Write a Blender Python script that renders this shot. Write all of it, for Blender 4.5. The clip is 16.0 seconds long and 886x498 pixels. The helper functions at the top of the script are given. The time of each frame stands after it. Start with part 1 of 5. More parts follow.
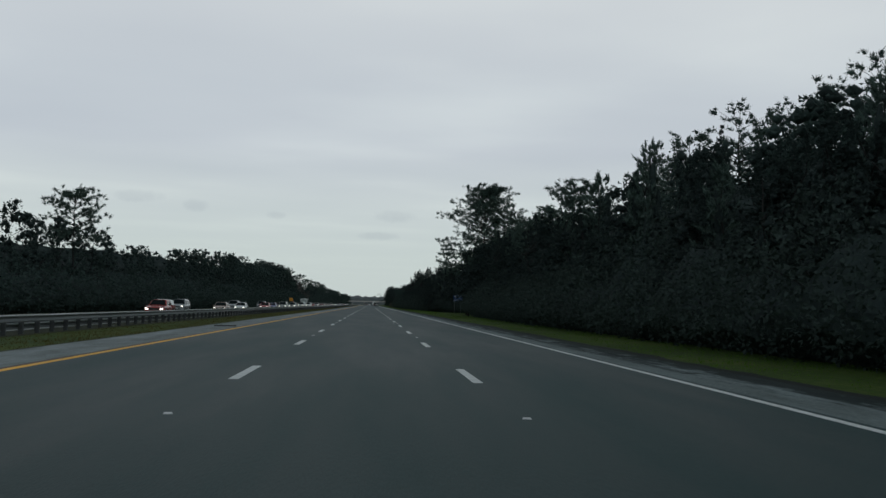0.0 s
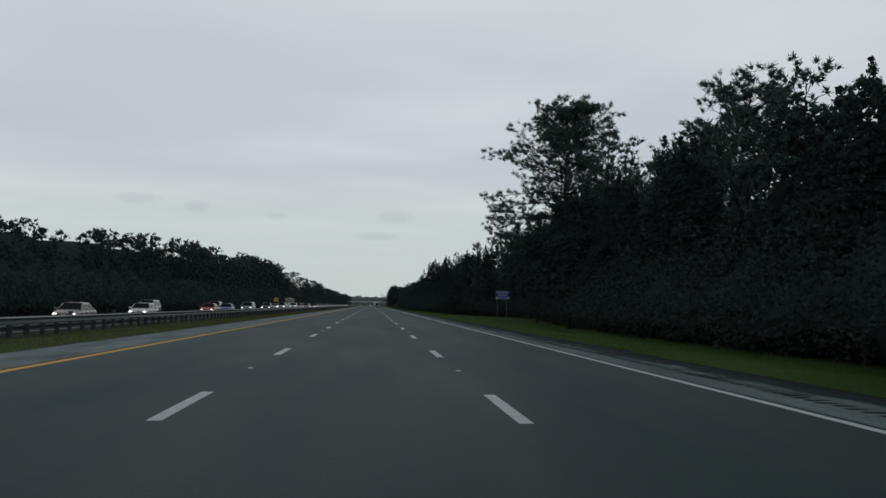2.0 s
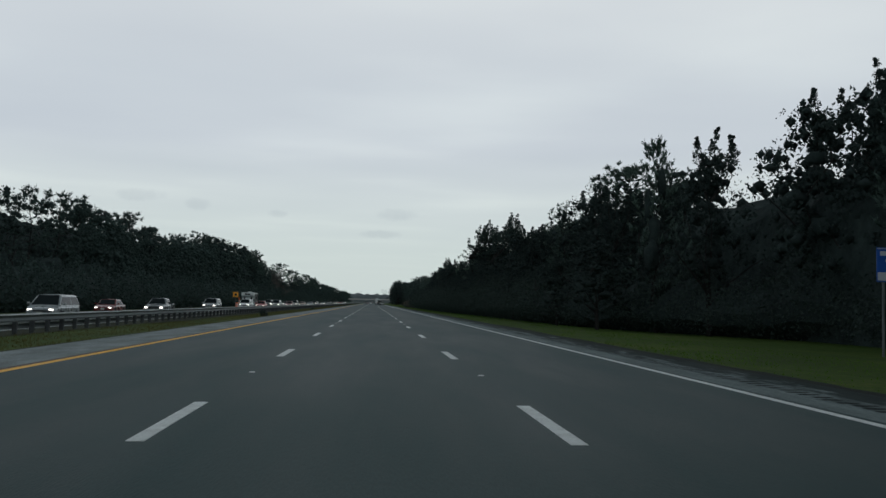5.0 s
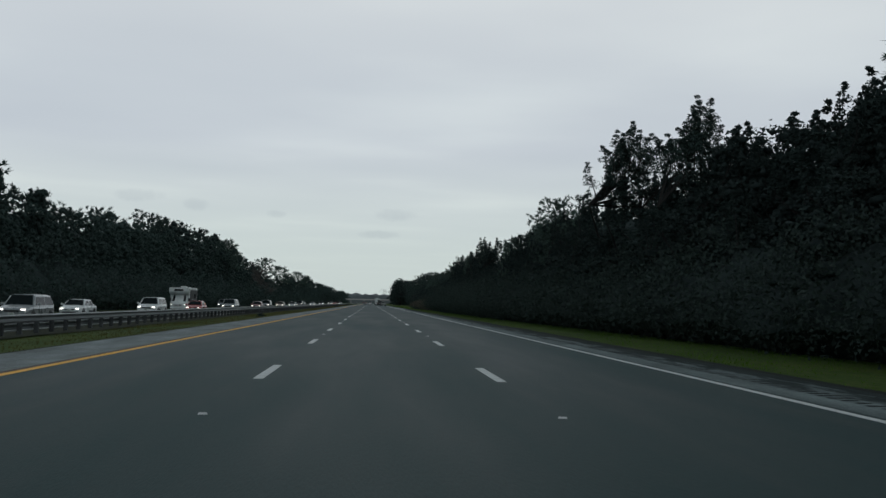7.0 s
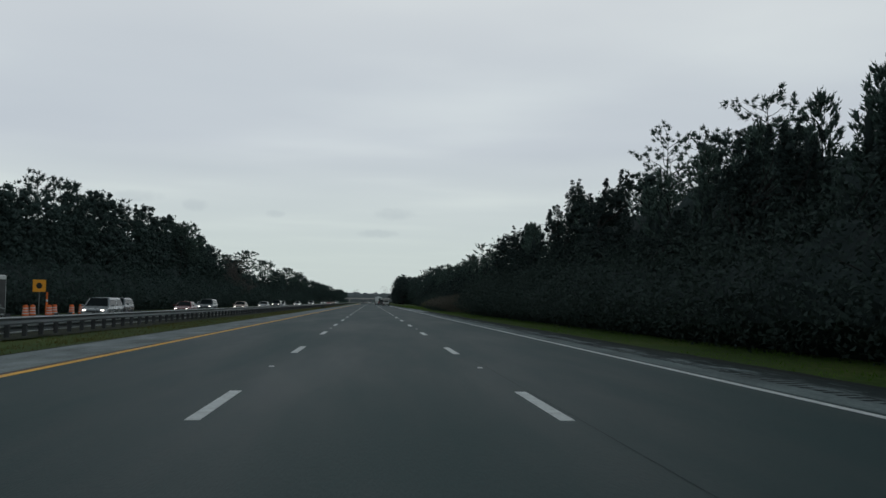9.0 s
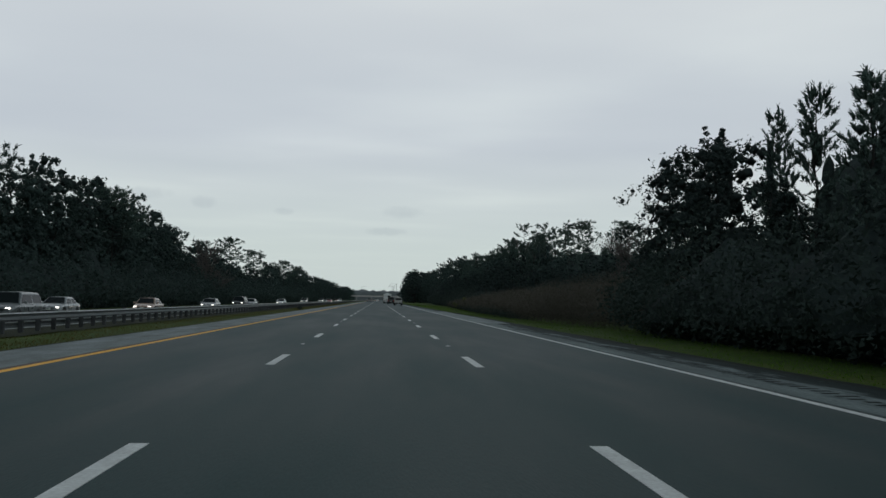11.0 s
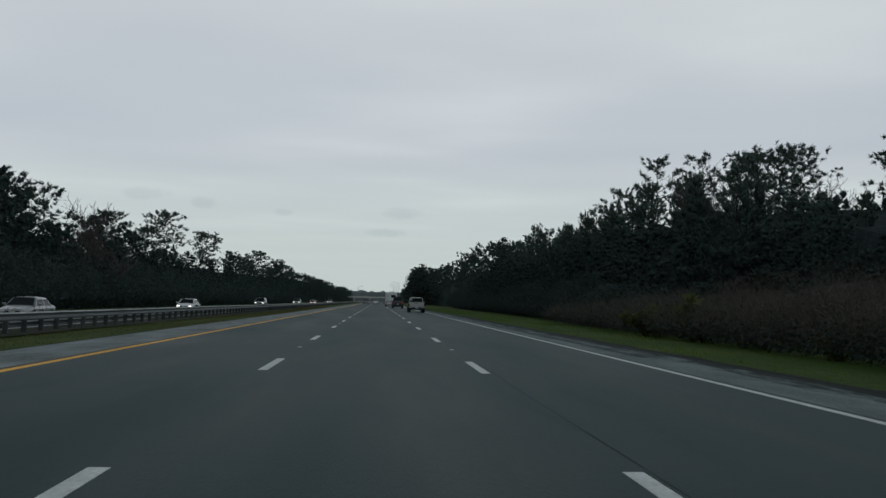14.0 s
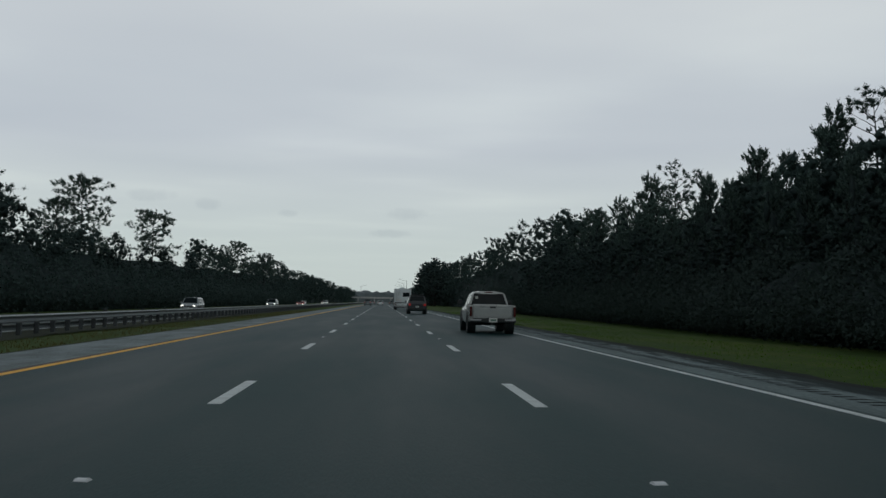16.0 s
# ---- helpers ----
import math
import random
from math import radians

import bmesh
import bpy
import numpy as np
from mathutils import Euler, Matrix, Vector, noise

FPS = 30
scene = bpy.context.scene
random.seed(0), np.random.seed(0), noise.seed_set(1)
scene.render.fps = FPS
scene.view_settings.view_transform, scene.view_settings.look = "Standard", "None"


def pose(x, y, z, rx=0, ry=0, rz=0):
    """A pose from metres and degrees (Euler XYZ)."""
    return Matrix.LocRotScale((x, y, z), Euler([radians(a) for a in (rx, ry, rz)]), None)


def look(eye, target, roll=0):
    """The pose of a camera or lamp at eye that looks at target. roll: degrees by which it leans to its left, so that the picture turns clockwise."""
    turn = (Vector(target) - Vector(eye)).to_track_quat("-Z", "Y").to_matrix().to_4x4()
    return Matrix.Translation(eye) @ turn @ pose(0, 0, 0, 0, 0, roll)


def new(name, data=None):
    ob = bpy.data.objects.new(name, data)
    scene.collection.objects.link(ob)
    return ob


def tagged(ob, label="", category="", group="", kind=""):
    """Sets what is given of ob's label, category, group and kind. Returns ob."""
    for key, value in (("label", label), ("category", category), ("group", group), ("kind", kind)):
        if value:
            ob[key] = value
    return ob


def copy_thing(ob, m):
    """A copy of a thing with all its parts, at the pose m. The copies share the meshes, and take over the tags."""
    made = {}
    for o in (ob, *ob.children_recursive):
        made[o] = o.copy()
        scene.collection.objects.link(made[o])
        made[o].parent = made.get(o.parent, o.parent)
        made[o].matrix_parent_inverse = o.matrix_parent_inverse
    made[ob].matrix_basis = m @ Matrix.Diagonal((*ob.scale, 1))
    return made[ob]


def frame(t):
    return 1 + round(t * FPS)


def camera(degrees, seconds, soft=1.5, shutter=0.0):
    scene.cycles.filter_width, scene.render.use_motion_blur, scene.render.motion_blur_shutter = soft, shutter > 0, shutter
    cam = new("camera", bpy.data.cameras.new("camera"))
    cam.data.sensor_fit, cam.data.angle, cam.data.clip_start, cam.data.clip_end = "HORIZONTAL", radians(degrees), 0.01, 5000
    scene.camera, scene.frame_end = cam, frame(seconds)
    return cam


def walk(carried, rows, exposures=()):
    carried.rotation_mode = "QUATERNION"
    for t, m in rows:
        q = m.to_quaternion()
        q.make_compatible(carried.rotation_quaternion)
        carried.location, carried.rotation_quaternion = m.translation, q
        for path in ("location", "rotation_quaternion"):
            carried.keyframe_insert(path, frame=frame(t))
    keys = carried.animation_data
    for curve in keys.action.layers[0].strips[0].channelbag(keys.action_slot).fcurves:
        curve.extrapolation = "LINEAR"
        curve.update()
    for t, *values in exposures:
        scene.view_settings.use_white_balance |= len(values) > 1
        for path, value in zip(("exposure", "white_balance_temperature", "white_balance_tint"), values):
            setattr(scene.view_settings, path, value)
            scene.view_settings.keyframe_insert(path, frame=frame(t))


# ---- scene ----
cam = camera(49.71, 16.0)
EYE_Z = 1.161
# seconds, x, y, yaw to the left, pitch up, lean to the left
PATH = [
    (0.0, 0.163, -17.588, -4.277, 3.399, 1.333),
    (0.5, 0.227, -1.115, -3.971, 3.354, 1.221),
    (1.0, 0.272, 15.393, -4.024, 3.324, 0.888),
    (1.5, 0.241, 31.972, -4.277, 3.382, 0.815),
    (2.0, 0.252, 48.376, -4.214, 3.409, 1.061),
    (2.5, 0.230, 64.789, -4.212, 3.369, 1.206),
    (3.0, 0.286, 81.034, -3.951, 3.391, 1.214),
    (3.5, 0.204, 97.620, -4.033, 3.362, 1.277),
    (4.0, 0.115, 114.059, -4.183, 3.334, 1.246),
    (6.5, -0.082, 197.756, -4.125, 3.226, 1.129),
    (7.0, -0.188, 214.142, -4.257, 3.297, 1.182),
    (7.5, -0.150, 230.698, -4.315, 3.338, 1.145),
    (8.0, -0.154, 247.170, -4.606, 3.290, 0.944),
    (8.5, -0.194, 263.561, -4.468, 3.241, 0.751),
    (9.0, -0.142, 280.109, -4.299, 3.207, 0.693),
    (11.5, 0.023, 362.389, -3.784, 3.062, 1.059),
    (12.0, 0.015, 378.909, -3.806, 3.037, 1.078),
    (12.5, 0.057, 395.148, -3.707, 3.113, 1.127),
    (13.0, 0.071, 411.877, -3.640, 3.199, 1.141),
    (13.5, 0.073, 428.317, -3.516, 3.226, 1.023),
    (14.0, 0.007, 444.468, -3.852, 3.193, 1.273),
    (14.5, 0.044, 461.225, -3.626, 3.174, 1.387),
    (15.0, 0.055, 477.672, -3.537, 3.152, 1.705),
    (15.5, 0.010, 493.801, -3.435, 3.208, 1.503),
    (16.0, 0.002, 510.437, -3.575, 3.207, 1.020),
]


def heading(x, y, yaw, pitch, lean):
    a, b = radians(yaw), radians(pitch)
    eye = Vector((x, y, EYE_Z))
    return look(eye, eye + Vector((-math.sin(a) * math.cos(b), math.cos(a) * math.cos(b), math.sin(b))), lean)


walk(cam, [(t, heading(*row)) for t, *row in PATH], [(0, 0.0), (2.5, 0.0), (3.5, 0.09), (4.0, 0.12), (6.5, 0.06), (9.0, 0.04), (11.5, 0.04), (13.0, -0.05), (16.0, -0.05)])

# ---- light ----
world = bpy.data.worlds.new("overcast_sky")
scene.world = world
world.use_nodes = True
wt = world.node_tree
wt.nodes.clear()


def node(tree, kind, **values):
    n = tree.nodes.new(kind)
    for key, value in values.items():
        n.inputs[key.replace("_", " ")].default_value = value
    return n


def ramp(tree, fac, stops):
    n = tree.nodes.new("ShaderNodeValToRGB")
    while len(n.color_ramp.elements) < len(stops):
        n.color_ramp.elements.new(0.5)
    for e, (pos, col) in zip(n.color_ramp.elements, stops):
        e.position, e.color = pos, (*col, 1)
    tree.links.new(fac, n.inputs["Fac"])
    return n


def math_node(tree, op, a, b):
    n = tree.nodes.new("ShaderNodeMath")
    n.operation = op
    for i, v in enumerate((a, b)):
        if isinstance(v, (int, float)):
            n.inputs[i].default_value = v
        else:
            tree.links.new(v, n.inputs[i])
    return n.outputs[0]


def mix_color(tree, fac, a, b, blend="MIX"):
    n = tree.nodes.new("ShaderNodeMix")
    n.data_type, n.blend_type = "RGBA", blend
    for i, v in ((0, fac), (6, a), (7, b)):
        if isinstance(v, (int, float)):
            n.inputs[i].default_value = v
        elif isinstance(v, tuple):
            n.inputs[i].default_value = (*v, 1)
        else:
            tree.links.new(v, n.inputs[i])
    return n.outputs[2]


def build_sky():
    sky = wt.nodes.new("ShaderNodeTexSky")
    sky.sky_type, sky.sun_disc = "NISHITA", False
    sky.sun_elevation, sky.sun_rotation = radians(48), radians(150)
    coord = wt.nodes.new("ShaderNodeTexCoord")
    split = wt.nodes.new("ShaderNodeSeparateXYZ")
    wt.links.new(coord.outputs["Generated"], split.inputs[0])
    # a flat cloud deck: the direction divided by its height
    up = math_node(wt, "MAXIMUM", split.outputs["Z"], 0.03)
    flat = wt.nodes.new("ShaderNodeCombineXYZ")
    wt.links.new(math_node(wt, "DIVIDE", split.outputs["X"], up), flat.inputs[0])
    wt.links.new(math_node(wt, "DIVIDE", split.outputs["Y"], up), flat.inputs[1])
    broad = node(wt, "ShaderNodeTexNoise", Scale=0.30, Detail=2.0, Roughness=0.45)
    fine = node(wt, "ShaderNodeTexNoise", Scale=1.0, Detail=3.0, Roughness=0.5)
    scrap_noise = node(wt, "ShaderNodeTexNoise", Scale=60.0, Detail=3.0, Roughness=0.6)
    wt.links.new(coord.outputs["Generated"], scrap_noise.inputs["Vector"])
    for n in (broad, fine):
        wt.links.new(flat.outputs[0], n.inputs["Vector"])
    tone = math_node(wt, "ADD", math_node(wt, "MULTIPLY", broad.outputs["Fac"], 0.86), math_node(wt, "MULTIPLY", fine.outputs["Fac"], 0.14))
    cloud = ramp(wt, tone, [(0.30, (0.534, 0.580, 0.621)), (0.50, (0.600, 0.645, 0.672)), (0.62, (0.687, 0.735, 0.740))])
    # clouds thicken into an even pale grey near the horizon
    low = ramp(wt, split.outputs["Z"], [(0.0, (1, 1, 1)), (0.05, (0.9, 0.9, 0.9)), (0.16, (0.0, 0.0, 0.0))])
    grey = mix_color(wt, low.outputs["Color"], cloud.outputs["Color"], (0.560, 0.635, 0.623))
    # a duller layer of cloud above the pale one, and a few small dark scraps beneath
    layer = ramp(wt, split.outputs["Z"], [(0.11, (1, 1, 1)), (0.165, (0.93, 0.94, 0.965)), (0.22, (0.93, 0.94, 0.965)), (0.31, (1.05, 1.04, 1.035))])
    grey = mix_color(wt, 1.0, grey, layer.outputs["Color"], "MULTIPLY")
    ahead = math_node(wt, "MAXIMUM", split.outputs["Y"], 0.05)
    across, above = math_node(wt, "DIVIDE", split.outputs["X"], ahead), math_node(wt, "DIVIDE", split.outputs["Z"], ahead)
    ragged = math_node(wt, "MULTIPLY", math_node(wt, "SUBTRACT", scrap_noise.outputs["Fac"], 0.5), 1.6)
    for x, z, wide, high in ((-0.243, 0.106, 0.030, 0.008), (-0.182, 0.098, 0.015, 0.008), (0.026, 0.092, 0.030, 0.008), (0.006, 0.071, 0.026, 0.005), (-0.10, 0.090, 0.012, 0.005)):
        a = math_node(wt, "POWER", math_node(wt, "ABSOLUTE", math_node(wt, "DIVIDE", math_node(wt, "SUBTRACT", across, x), wide), 0.0), 2.0)
        b = math_node(wt, "POWER", math_node(wt, "ABSOLUTE", math_node(wt, "DIVIDE", math_node(wt, "SUBTRACT", above, z), high), 0.0), 2.0)
        d = math_node(wt, "ADD", math_node(wt, "ADD", a, b), ragged)
        scrap = ramp(wt, d, [(0.0, (0.905, 0.91, 0.925)), (1.0, (1, 1, 1))])
        scrap.color_ramp.interpolation = "EASE"
        grey = mix_color(wt, 1.0, grey, scrap.outputs["Color"], "MULTIPLY")
    # the unseen deck overhead is darkened, to lower the light on the ground
    dim_overhead = ramp(wt, split.outputs["Z"], [(0.0, (1, 1, 1)), (0.32, (1, 1, 1)), (0.70, (0.29, 0.31, 0.33)), (1.0, (0.24, 0.26, 0.28))])
    grey = mix_color(wt, 1.0, grey, dim_overhead.outputs["Color"], "MULTIPLY")
    clouds = node(wt, "ShaderNodeBackground", Strength=1.0)
    wt.links.new(grey, clouds.inputs["Color"])
    clear = node(wt, "ShaderNodeBackground", Strength=0.08)
    wt.links.new(sky.outputs[0], clear.inputs["Color"])
    mixed = node(wt, "ShaderNodeMixShader", Fac=0.93)
    wt.links.new(clear.outputs[0], mixed.inputs[1])
    wt.links.new(clouds.outputs[0], mixed.inputs[2])
    out = wt.nodes.new("ShaderNodeOutputWorld")
    wt.links.new(mixed.outputs[0], out.inputs["Surface"])


build_sky()
sun = new("sun", bpy.data.lights.new("sun", "SUN"))
sun.data.energy, sun.data.angle, sun.data.color = 0.15, radians(35), (1.0, 0.97, 0.93)
sun.matrix_world = look((0, 0, 60), (-18, 31, 20))


# ---- materials ----
def material(name, color, rough=0.7, metal=0.0, spread=0.25, scale=3.0, fine=40.0, bump=0.1, island=0.0, per_object=0.0, emit=0.0, tint=None, ior=1.45, stretch=(1, 1, 1), uneven=1.0):
    """A surface whose colour wanders at two scales, with fine relief."""
    m = bpy.data.materials.new(name)
    m.use_nodes = True
    t = m.node_tree
    bsdf = t.nodes["Principled BSDF"]
    bsdf.inputs["Metallic"].default_value = metal
    bsdf.inputs["IOR"].default_value = ior
    coord = t.nodes.new("ShaderNodeTexCoord")
    place = t.nodes.new("ShaderNodeMapping")
    place.inputs["Scale"].default_value = stretch
    t.links.new(coord.outputs["Object"], place.inputs["Vector"])
    big = node(t, "ShaderNodeTexNoise", Scale=scale, Detail=4.0, Roughness=0.6)
    small = node(t, "ShaderNodeTexNoise", Scale=fine, Detail=3.0, Roughness=0.6)
    for n in (big, small):
        t.links.new(place.outputs[0], n.inputs["Vector"])
    tone = math_node(t, "ADD", math_node(t, "MULTIPLY", big.outputs["Fac"], 0.6), math_node(t, "MULTIPLY", small.outputs["Fac"], 0.4))
    dark = tuple(c * (1 - spread) for c in color)
    light = tuple(min(1, c * (1 + spread)) for c in (tint or color))
    col = ramp(t, tone, [(0.32, dark), (0.5, color), (0.68, light)]).outputs["Color"]
    vary = None
    if island:
        vary, amount = t.nodes.new("ShaderNodeNewGeometry").outputs["Random Per Island"], island
    elif per_object:
        vary, amount = t.nodes.new("ShaderNodeObjectInfo").outputs["Random"], per_object
    if vary:
        shade = ramp(t, vary, [(0.0, (1 - amount,) * 3), (1.0, (1.0,) * 3)]).outputs["Color"]
        col = mix_color(t, 1.0, col, shade, "MULTIPLY")
    t.links.new(col, bsdf.inputs["Base Color"])
    r = ramp(t, big.outputs["Fac"], [(0.3, (max(0, rough - 0.12 * uneven),) * 3), (0.7, (min(1, rough + 0.08 * uneven),) * 3)])
    t.links.new(r.outputs["Color"], bsdf.inputs["Roughness"])
    if bump:
        b = node(t, "ShaderNodeBump", Strength=bump, Distance=0.02)
        t.links.new(small.outputs["Fac"], b.inputs["Height"])
        t.links.new(b.outputs[0], bsdf.inputs["Normal"])
    if emit:
        bsdf.inputs["Emission Color"].default_value = (*color, 1)
        bsdf.inputs["Emission Strength"].default_value = emit
    return m


def leaf_material(name, color, island=0.5, thin=0.25):
    m = material(name, color, rough=0.75, spread=0.3, scale=0.6, fine=6.0, bump=0.0, island=island)
    t = m.node_tree
    bsdf, out = t.nodes["Principled BSDF"], t.nodes["Material Output"]
    bsdf.inputs["Specular IOR Level"].default_value = 0.04
    trans = t.nodes.new("ShaderNodeBsdfTranslucent")
    trans.inputs["Color"].default_value = (color[0] * 1.3, color[1] * 1.4, color[2], 1)
    both = node(t, "ShaderNodeMixShader", Fac=thin)
    t.links.new(bsdf.outputs[0], both.inputs[1])
    t.links.new(trans.outputs[0], both.inputs[2])
    t.links.new(both.outputs[0], out.inputs["Surface"])
    return m


def glass_material(name, color, rough=0.05):
    m = material(name, color, rough=rough, spread=0.1, bump=0.0, ior=1.5)
    m.node_tree.nodes["Principled BSDF"].inputs["Specular IOR Level"].default_value = 0.10
    return m


M_ASPHALT = material("asphalt", (0.0078, 0.0320, 0.0330), rough=0.62, ior=1.27, uneven=0.7, spread=0.38, scale=0.5, fine=60.0, bump=0.35, stretch=(1.0, 0.12, 1.0))
M_ASPHALT_OLD = material("worn_shoulder_asphalt", (0.125, 0.142, 0.146), rough=0.85, spread=0.6, scale=1.3, fine=30.0, bump=0.5, stretch=(1.0, 0.25, 1.0))
M_SHOULDER_L = material("pale_shoulder", (0.195, 0.230, 0.233), rough=0.88, spread=0.6, scale=1.2, fine=35.0, bump=0.4, stretch=(1.0, 0.3, 1.0))
def stained_shoulder(name, start):
    """Worn shoulder: pale beside the edge line, stained dark and damp towards the verge."""
    m = material(name, (0.150, 0.190, 0.190), rough=0.85, spread=0.5, scale=1.3, fine=30.0, bump=0.5, stretch=(1.0, 0.22, 1.0))
    t = m.node_tree
    bsdf = t.nodes["Principled BSDF"]
    pale = bsdf.inputs["Base Color"].links[0].from_socket
    coord = t.nodes.new("ShaderNodeTexCoord")
    x = t.nodes.new("ShaderNodeSeparateXYZ")
    t.links.new(coord.outputs["Object"], x.inputs[0])
    place = t.nodes.new("ShaderNodeMapping")
    place.inputs["Scale"].default_value = (1.6, 0.28, 1.0)
    t.links.new(coord.outputs["Object"], place.inputs["Vector"])
    streak = node(t, "ShaderNodeTexNoise", Scale=1.4, Detail=6.0, Roughness=0.7)
    t.links.new(place.outputs[0], streak.inputs["Vector"])
    drift = math_node(t, "ADD", x.outputs[0], math_node(t, "MULTIPLY", math_node(t, "SUBTRACT", streak.outputs["Fac"], 0.5), 3.2))
    amount = math_node(t, "MULTIPLY", math_node(t, "SUBTRACT", drift, start), 2.0)
    amount.node.use_clamp = True
    dark = ramp(t, streak.outputs["Fac"], [(0.3, (0.013, 0.021, 0.021)), (0.7, (0.034, 0.048, 0.048))]).outputs["Color"]
    t.links.new(mix_color(t, amount, pale, dark), bsdf.inputs["Base Color"])
    return m


M_STAINED = stained_shoulder("stained_shoulder_asphalt", 6.2)
M_STAINED_FAR = stained_shoulder("less_stained_shoulder_asphalt", 6.4)
M_DAMP = material("damp_dirt_edge", (0.020, 0.026, 0.024), rough=0.85, spread=0.4, scale=1.5, fine=20.0, bump=0.6, stretch=(1.0, 0.3, 1.0))
M_GRASS_GROUND = material("grass_ground", (0.044, 0.080, 0.018), rough=0.9, spread=0.45, scale=0.12, fine=5.0, bump=0.5, tint=(0.066, 0.078, 0.024))
M_GRASS = leaf_material("grass_blades", (0.080, 0.148, 0.030), island=0.4, thin=0.5)
M_GRASS_DRY = leaf_material("dry_grass_blades", (0.104, 0.094, 0.042), island=0.4, thin=0.5)
M_WHITE_PAINT = material("white_road_paint", (0.57, 0.62, 0.61), rough=0.7, spread=0.3, scale=3.0, fine=25.0, bump=0.3)
M_YELLOW_PAINT = material("yellow_road_paint", (0.84, 0.45, 0.05), rough=0.7, spread=0.2, scale=2.0, fine=25.0, bump=0.3, stretch=(1, 0.2, 1))
M_RUST = material("rust_stained_seam", (0.105, 0.068, 0.050), rough=0.9, spread=0.5, scale=2.0, fine=18.0, bump=0.3, stretch=(1, 0.25, 1))
M_SEAL = material("bitumen_seal", (0.015, 0.020, 0.020), rough=0.92, spread=0.2)
M_REFLECTOR = material("reflector_plastic", (0.52, 0.55, 0.56), rough=0.3, spread=0.1)
M_STEEL = material("galvanised_steel", (0.125, 0.150, 0.156), rough=0.62, metal=0.25, spread=0.25, scale=2.0, fine=20.0, bump=0.15, stretch=(1, 0.3, 1))
# zinc made pale for the sky's light on the rail's crests
M_STEEL_PALE = material("skylit_zinc", (0.62, 0.67, 0.68), rough=0.7, metal=0.0, spread=0.25, scale=2.0, fine=20.0, bump=0.15, stretch=(1, 0.3, 1))
M_POST = material("weathered_wood_post", (0.075, 0.088, 0.092), rough=0.95, spread=0.35, scale=4.0, fine=30.0, bump=0.4, per_object=0.4)
M_BARK = material("pine_bark", (0.026, 0.027, 0.026), rough=0.95, spread=0.4, scale=2.0, fine=14.0, bump=0.8, stretch=(1, 1, 0.3))
M_BARE = material("bare_grey_bark", (0.075, 0.070, 0.066), rough=0.95, spread=0.3, scale=2.0, fine=14.0, bump=0.4)
M_PINE = leaf_material("pine_needles", (0.066, 0.102, 0.090), 0.20, 0.08)
M_OAK = leaf_material("broad_leaves", (0.031, 0.047, 0.045), 0.14, 0.06)
M_UNDER = leaf_material("undergrowth_leaves", (0.036, 0.054, 0.049), 0.10, 0.05)
# far leaves paled by haze in the colour; the airy trees' own grey-green too
M_FAR_LEAF = leaf_material("hazed_grey_green_leaves", (0.042, 0.066, 0.062), 0.16, 0.06)
M_BRUSH = leaf_material("brown_brush", (0.092, 0.090, 0.078), 0.45, 0.10)
# the shade deep between trees is put into this dark colour
M_WOODS = material("deep_woods_shade", (0.025, 0.037, 0.036), rough=1.0, spread=0.5, scale=0.5, fine=3.0, bump=1.0)


M_THICKET = material("brown_thicket", (0.052, 0.053, 0.046), rough=1.0, spread=0.5, scale=0.6, fine=4.0, bump=1.0)
M_SOIL = material("dark_bare_soil", (0.036, 0.043, 0.030), rough=0.95, spread=0.4, scale=1.2, fine=15.0, bump=0.6)
M_ASPHALT.node_tree.nodes["Principled BSDF"].inputs["Specular Tint"].default_value = (0.64, 1.0, 0.98, 1)
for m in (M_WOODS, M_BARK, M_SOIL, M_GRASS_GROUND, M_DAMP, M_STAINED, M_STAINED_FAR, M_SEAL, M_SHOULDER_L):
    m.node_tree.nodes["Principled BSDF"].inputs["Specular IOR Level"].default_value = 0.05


# ---- mesh helpers ----
def mesh_object(name, verts, faces, mat, parent=None, label="", smooth=False):
    me = bpy.data.meshes.new(name)
    me.from_pydata([tuple(v) for v in verts], [], [tuple(int(i) for i in f) for f in faces])
    me.materials.append(mat)
    if smooth:
        me.shade_smooth()
    ob = new(name, me)
    ob.parent = parent
    if label:
        ob["label"] = label
    return ob


def part(name, bm, mat, parent, label="", smooth=False):
    me = bpy.data.meshes.new(name)
    bm.to_mesh(me)
    bm.free()
    me.materials.append(mat)
    if smooth:
        me.shade_smooth()
    ob = new(name, me)
    ob.parent = parent
    if label:
        ob["label"] = label
    return ob


def thing(name, label, category, group="", kind=""):
    return tagged(new(name), label, category, group, kind)


def box(bm, x0, x1, y0, y1, z0, z1, bevel=0.0):
    r = bmesh.ops.create_cube(bm, size=1.0)
    vs = r["verts"]
    for v in vs:
        v.co = Vector(((x0 + x1) / 2 + v.co.x * (x1 - x0), (y0 + y1) / 2 + v.co.y * (y1 - y0), (z0 + z1) / 2 + v.co.z * (z1 - z0)))
    if bevel:
        edges = list({e for v in vs for e in v.link_edges})
        bmesh.ops.bevel(bm, geom=edges, offset=bevel, segments=2, affect="EDGES", profile=0.6)
    return bm


def box_bm(*a, bevel=0.0):
    return box(bmesh.new(), *a, bevel=bevel)


def cyl(bm, p0, p1, r0, r1, sides=12):
    p0, p1 = Vector(p0), Vector(p1)
    d = p1 - p0
    m = Matrix.Translation((p0 + p1) / 2) @ d.to_track_quat("Z", "Y").to_matrix().to_4x4()
    bmesh.ops.create_cone(bm, cap_ends=True, segments=sides, radius1=r0, radius2=r1, depth=d.length, matrix=m)
    return bm


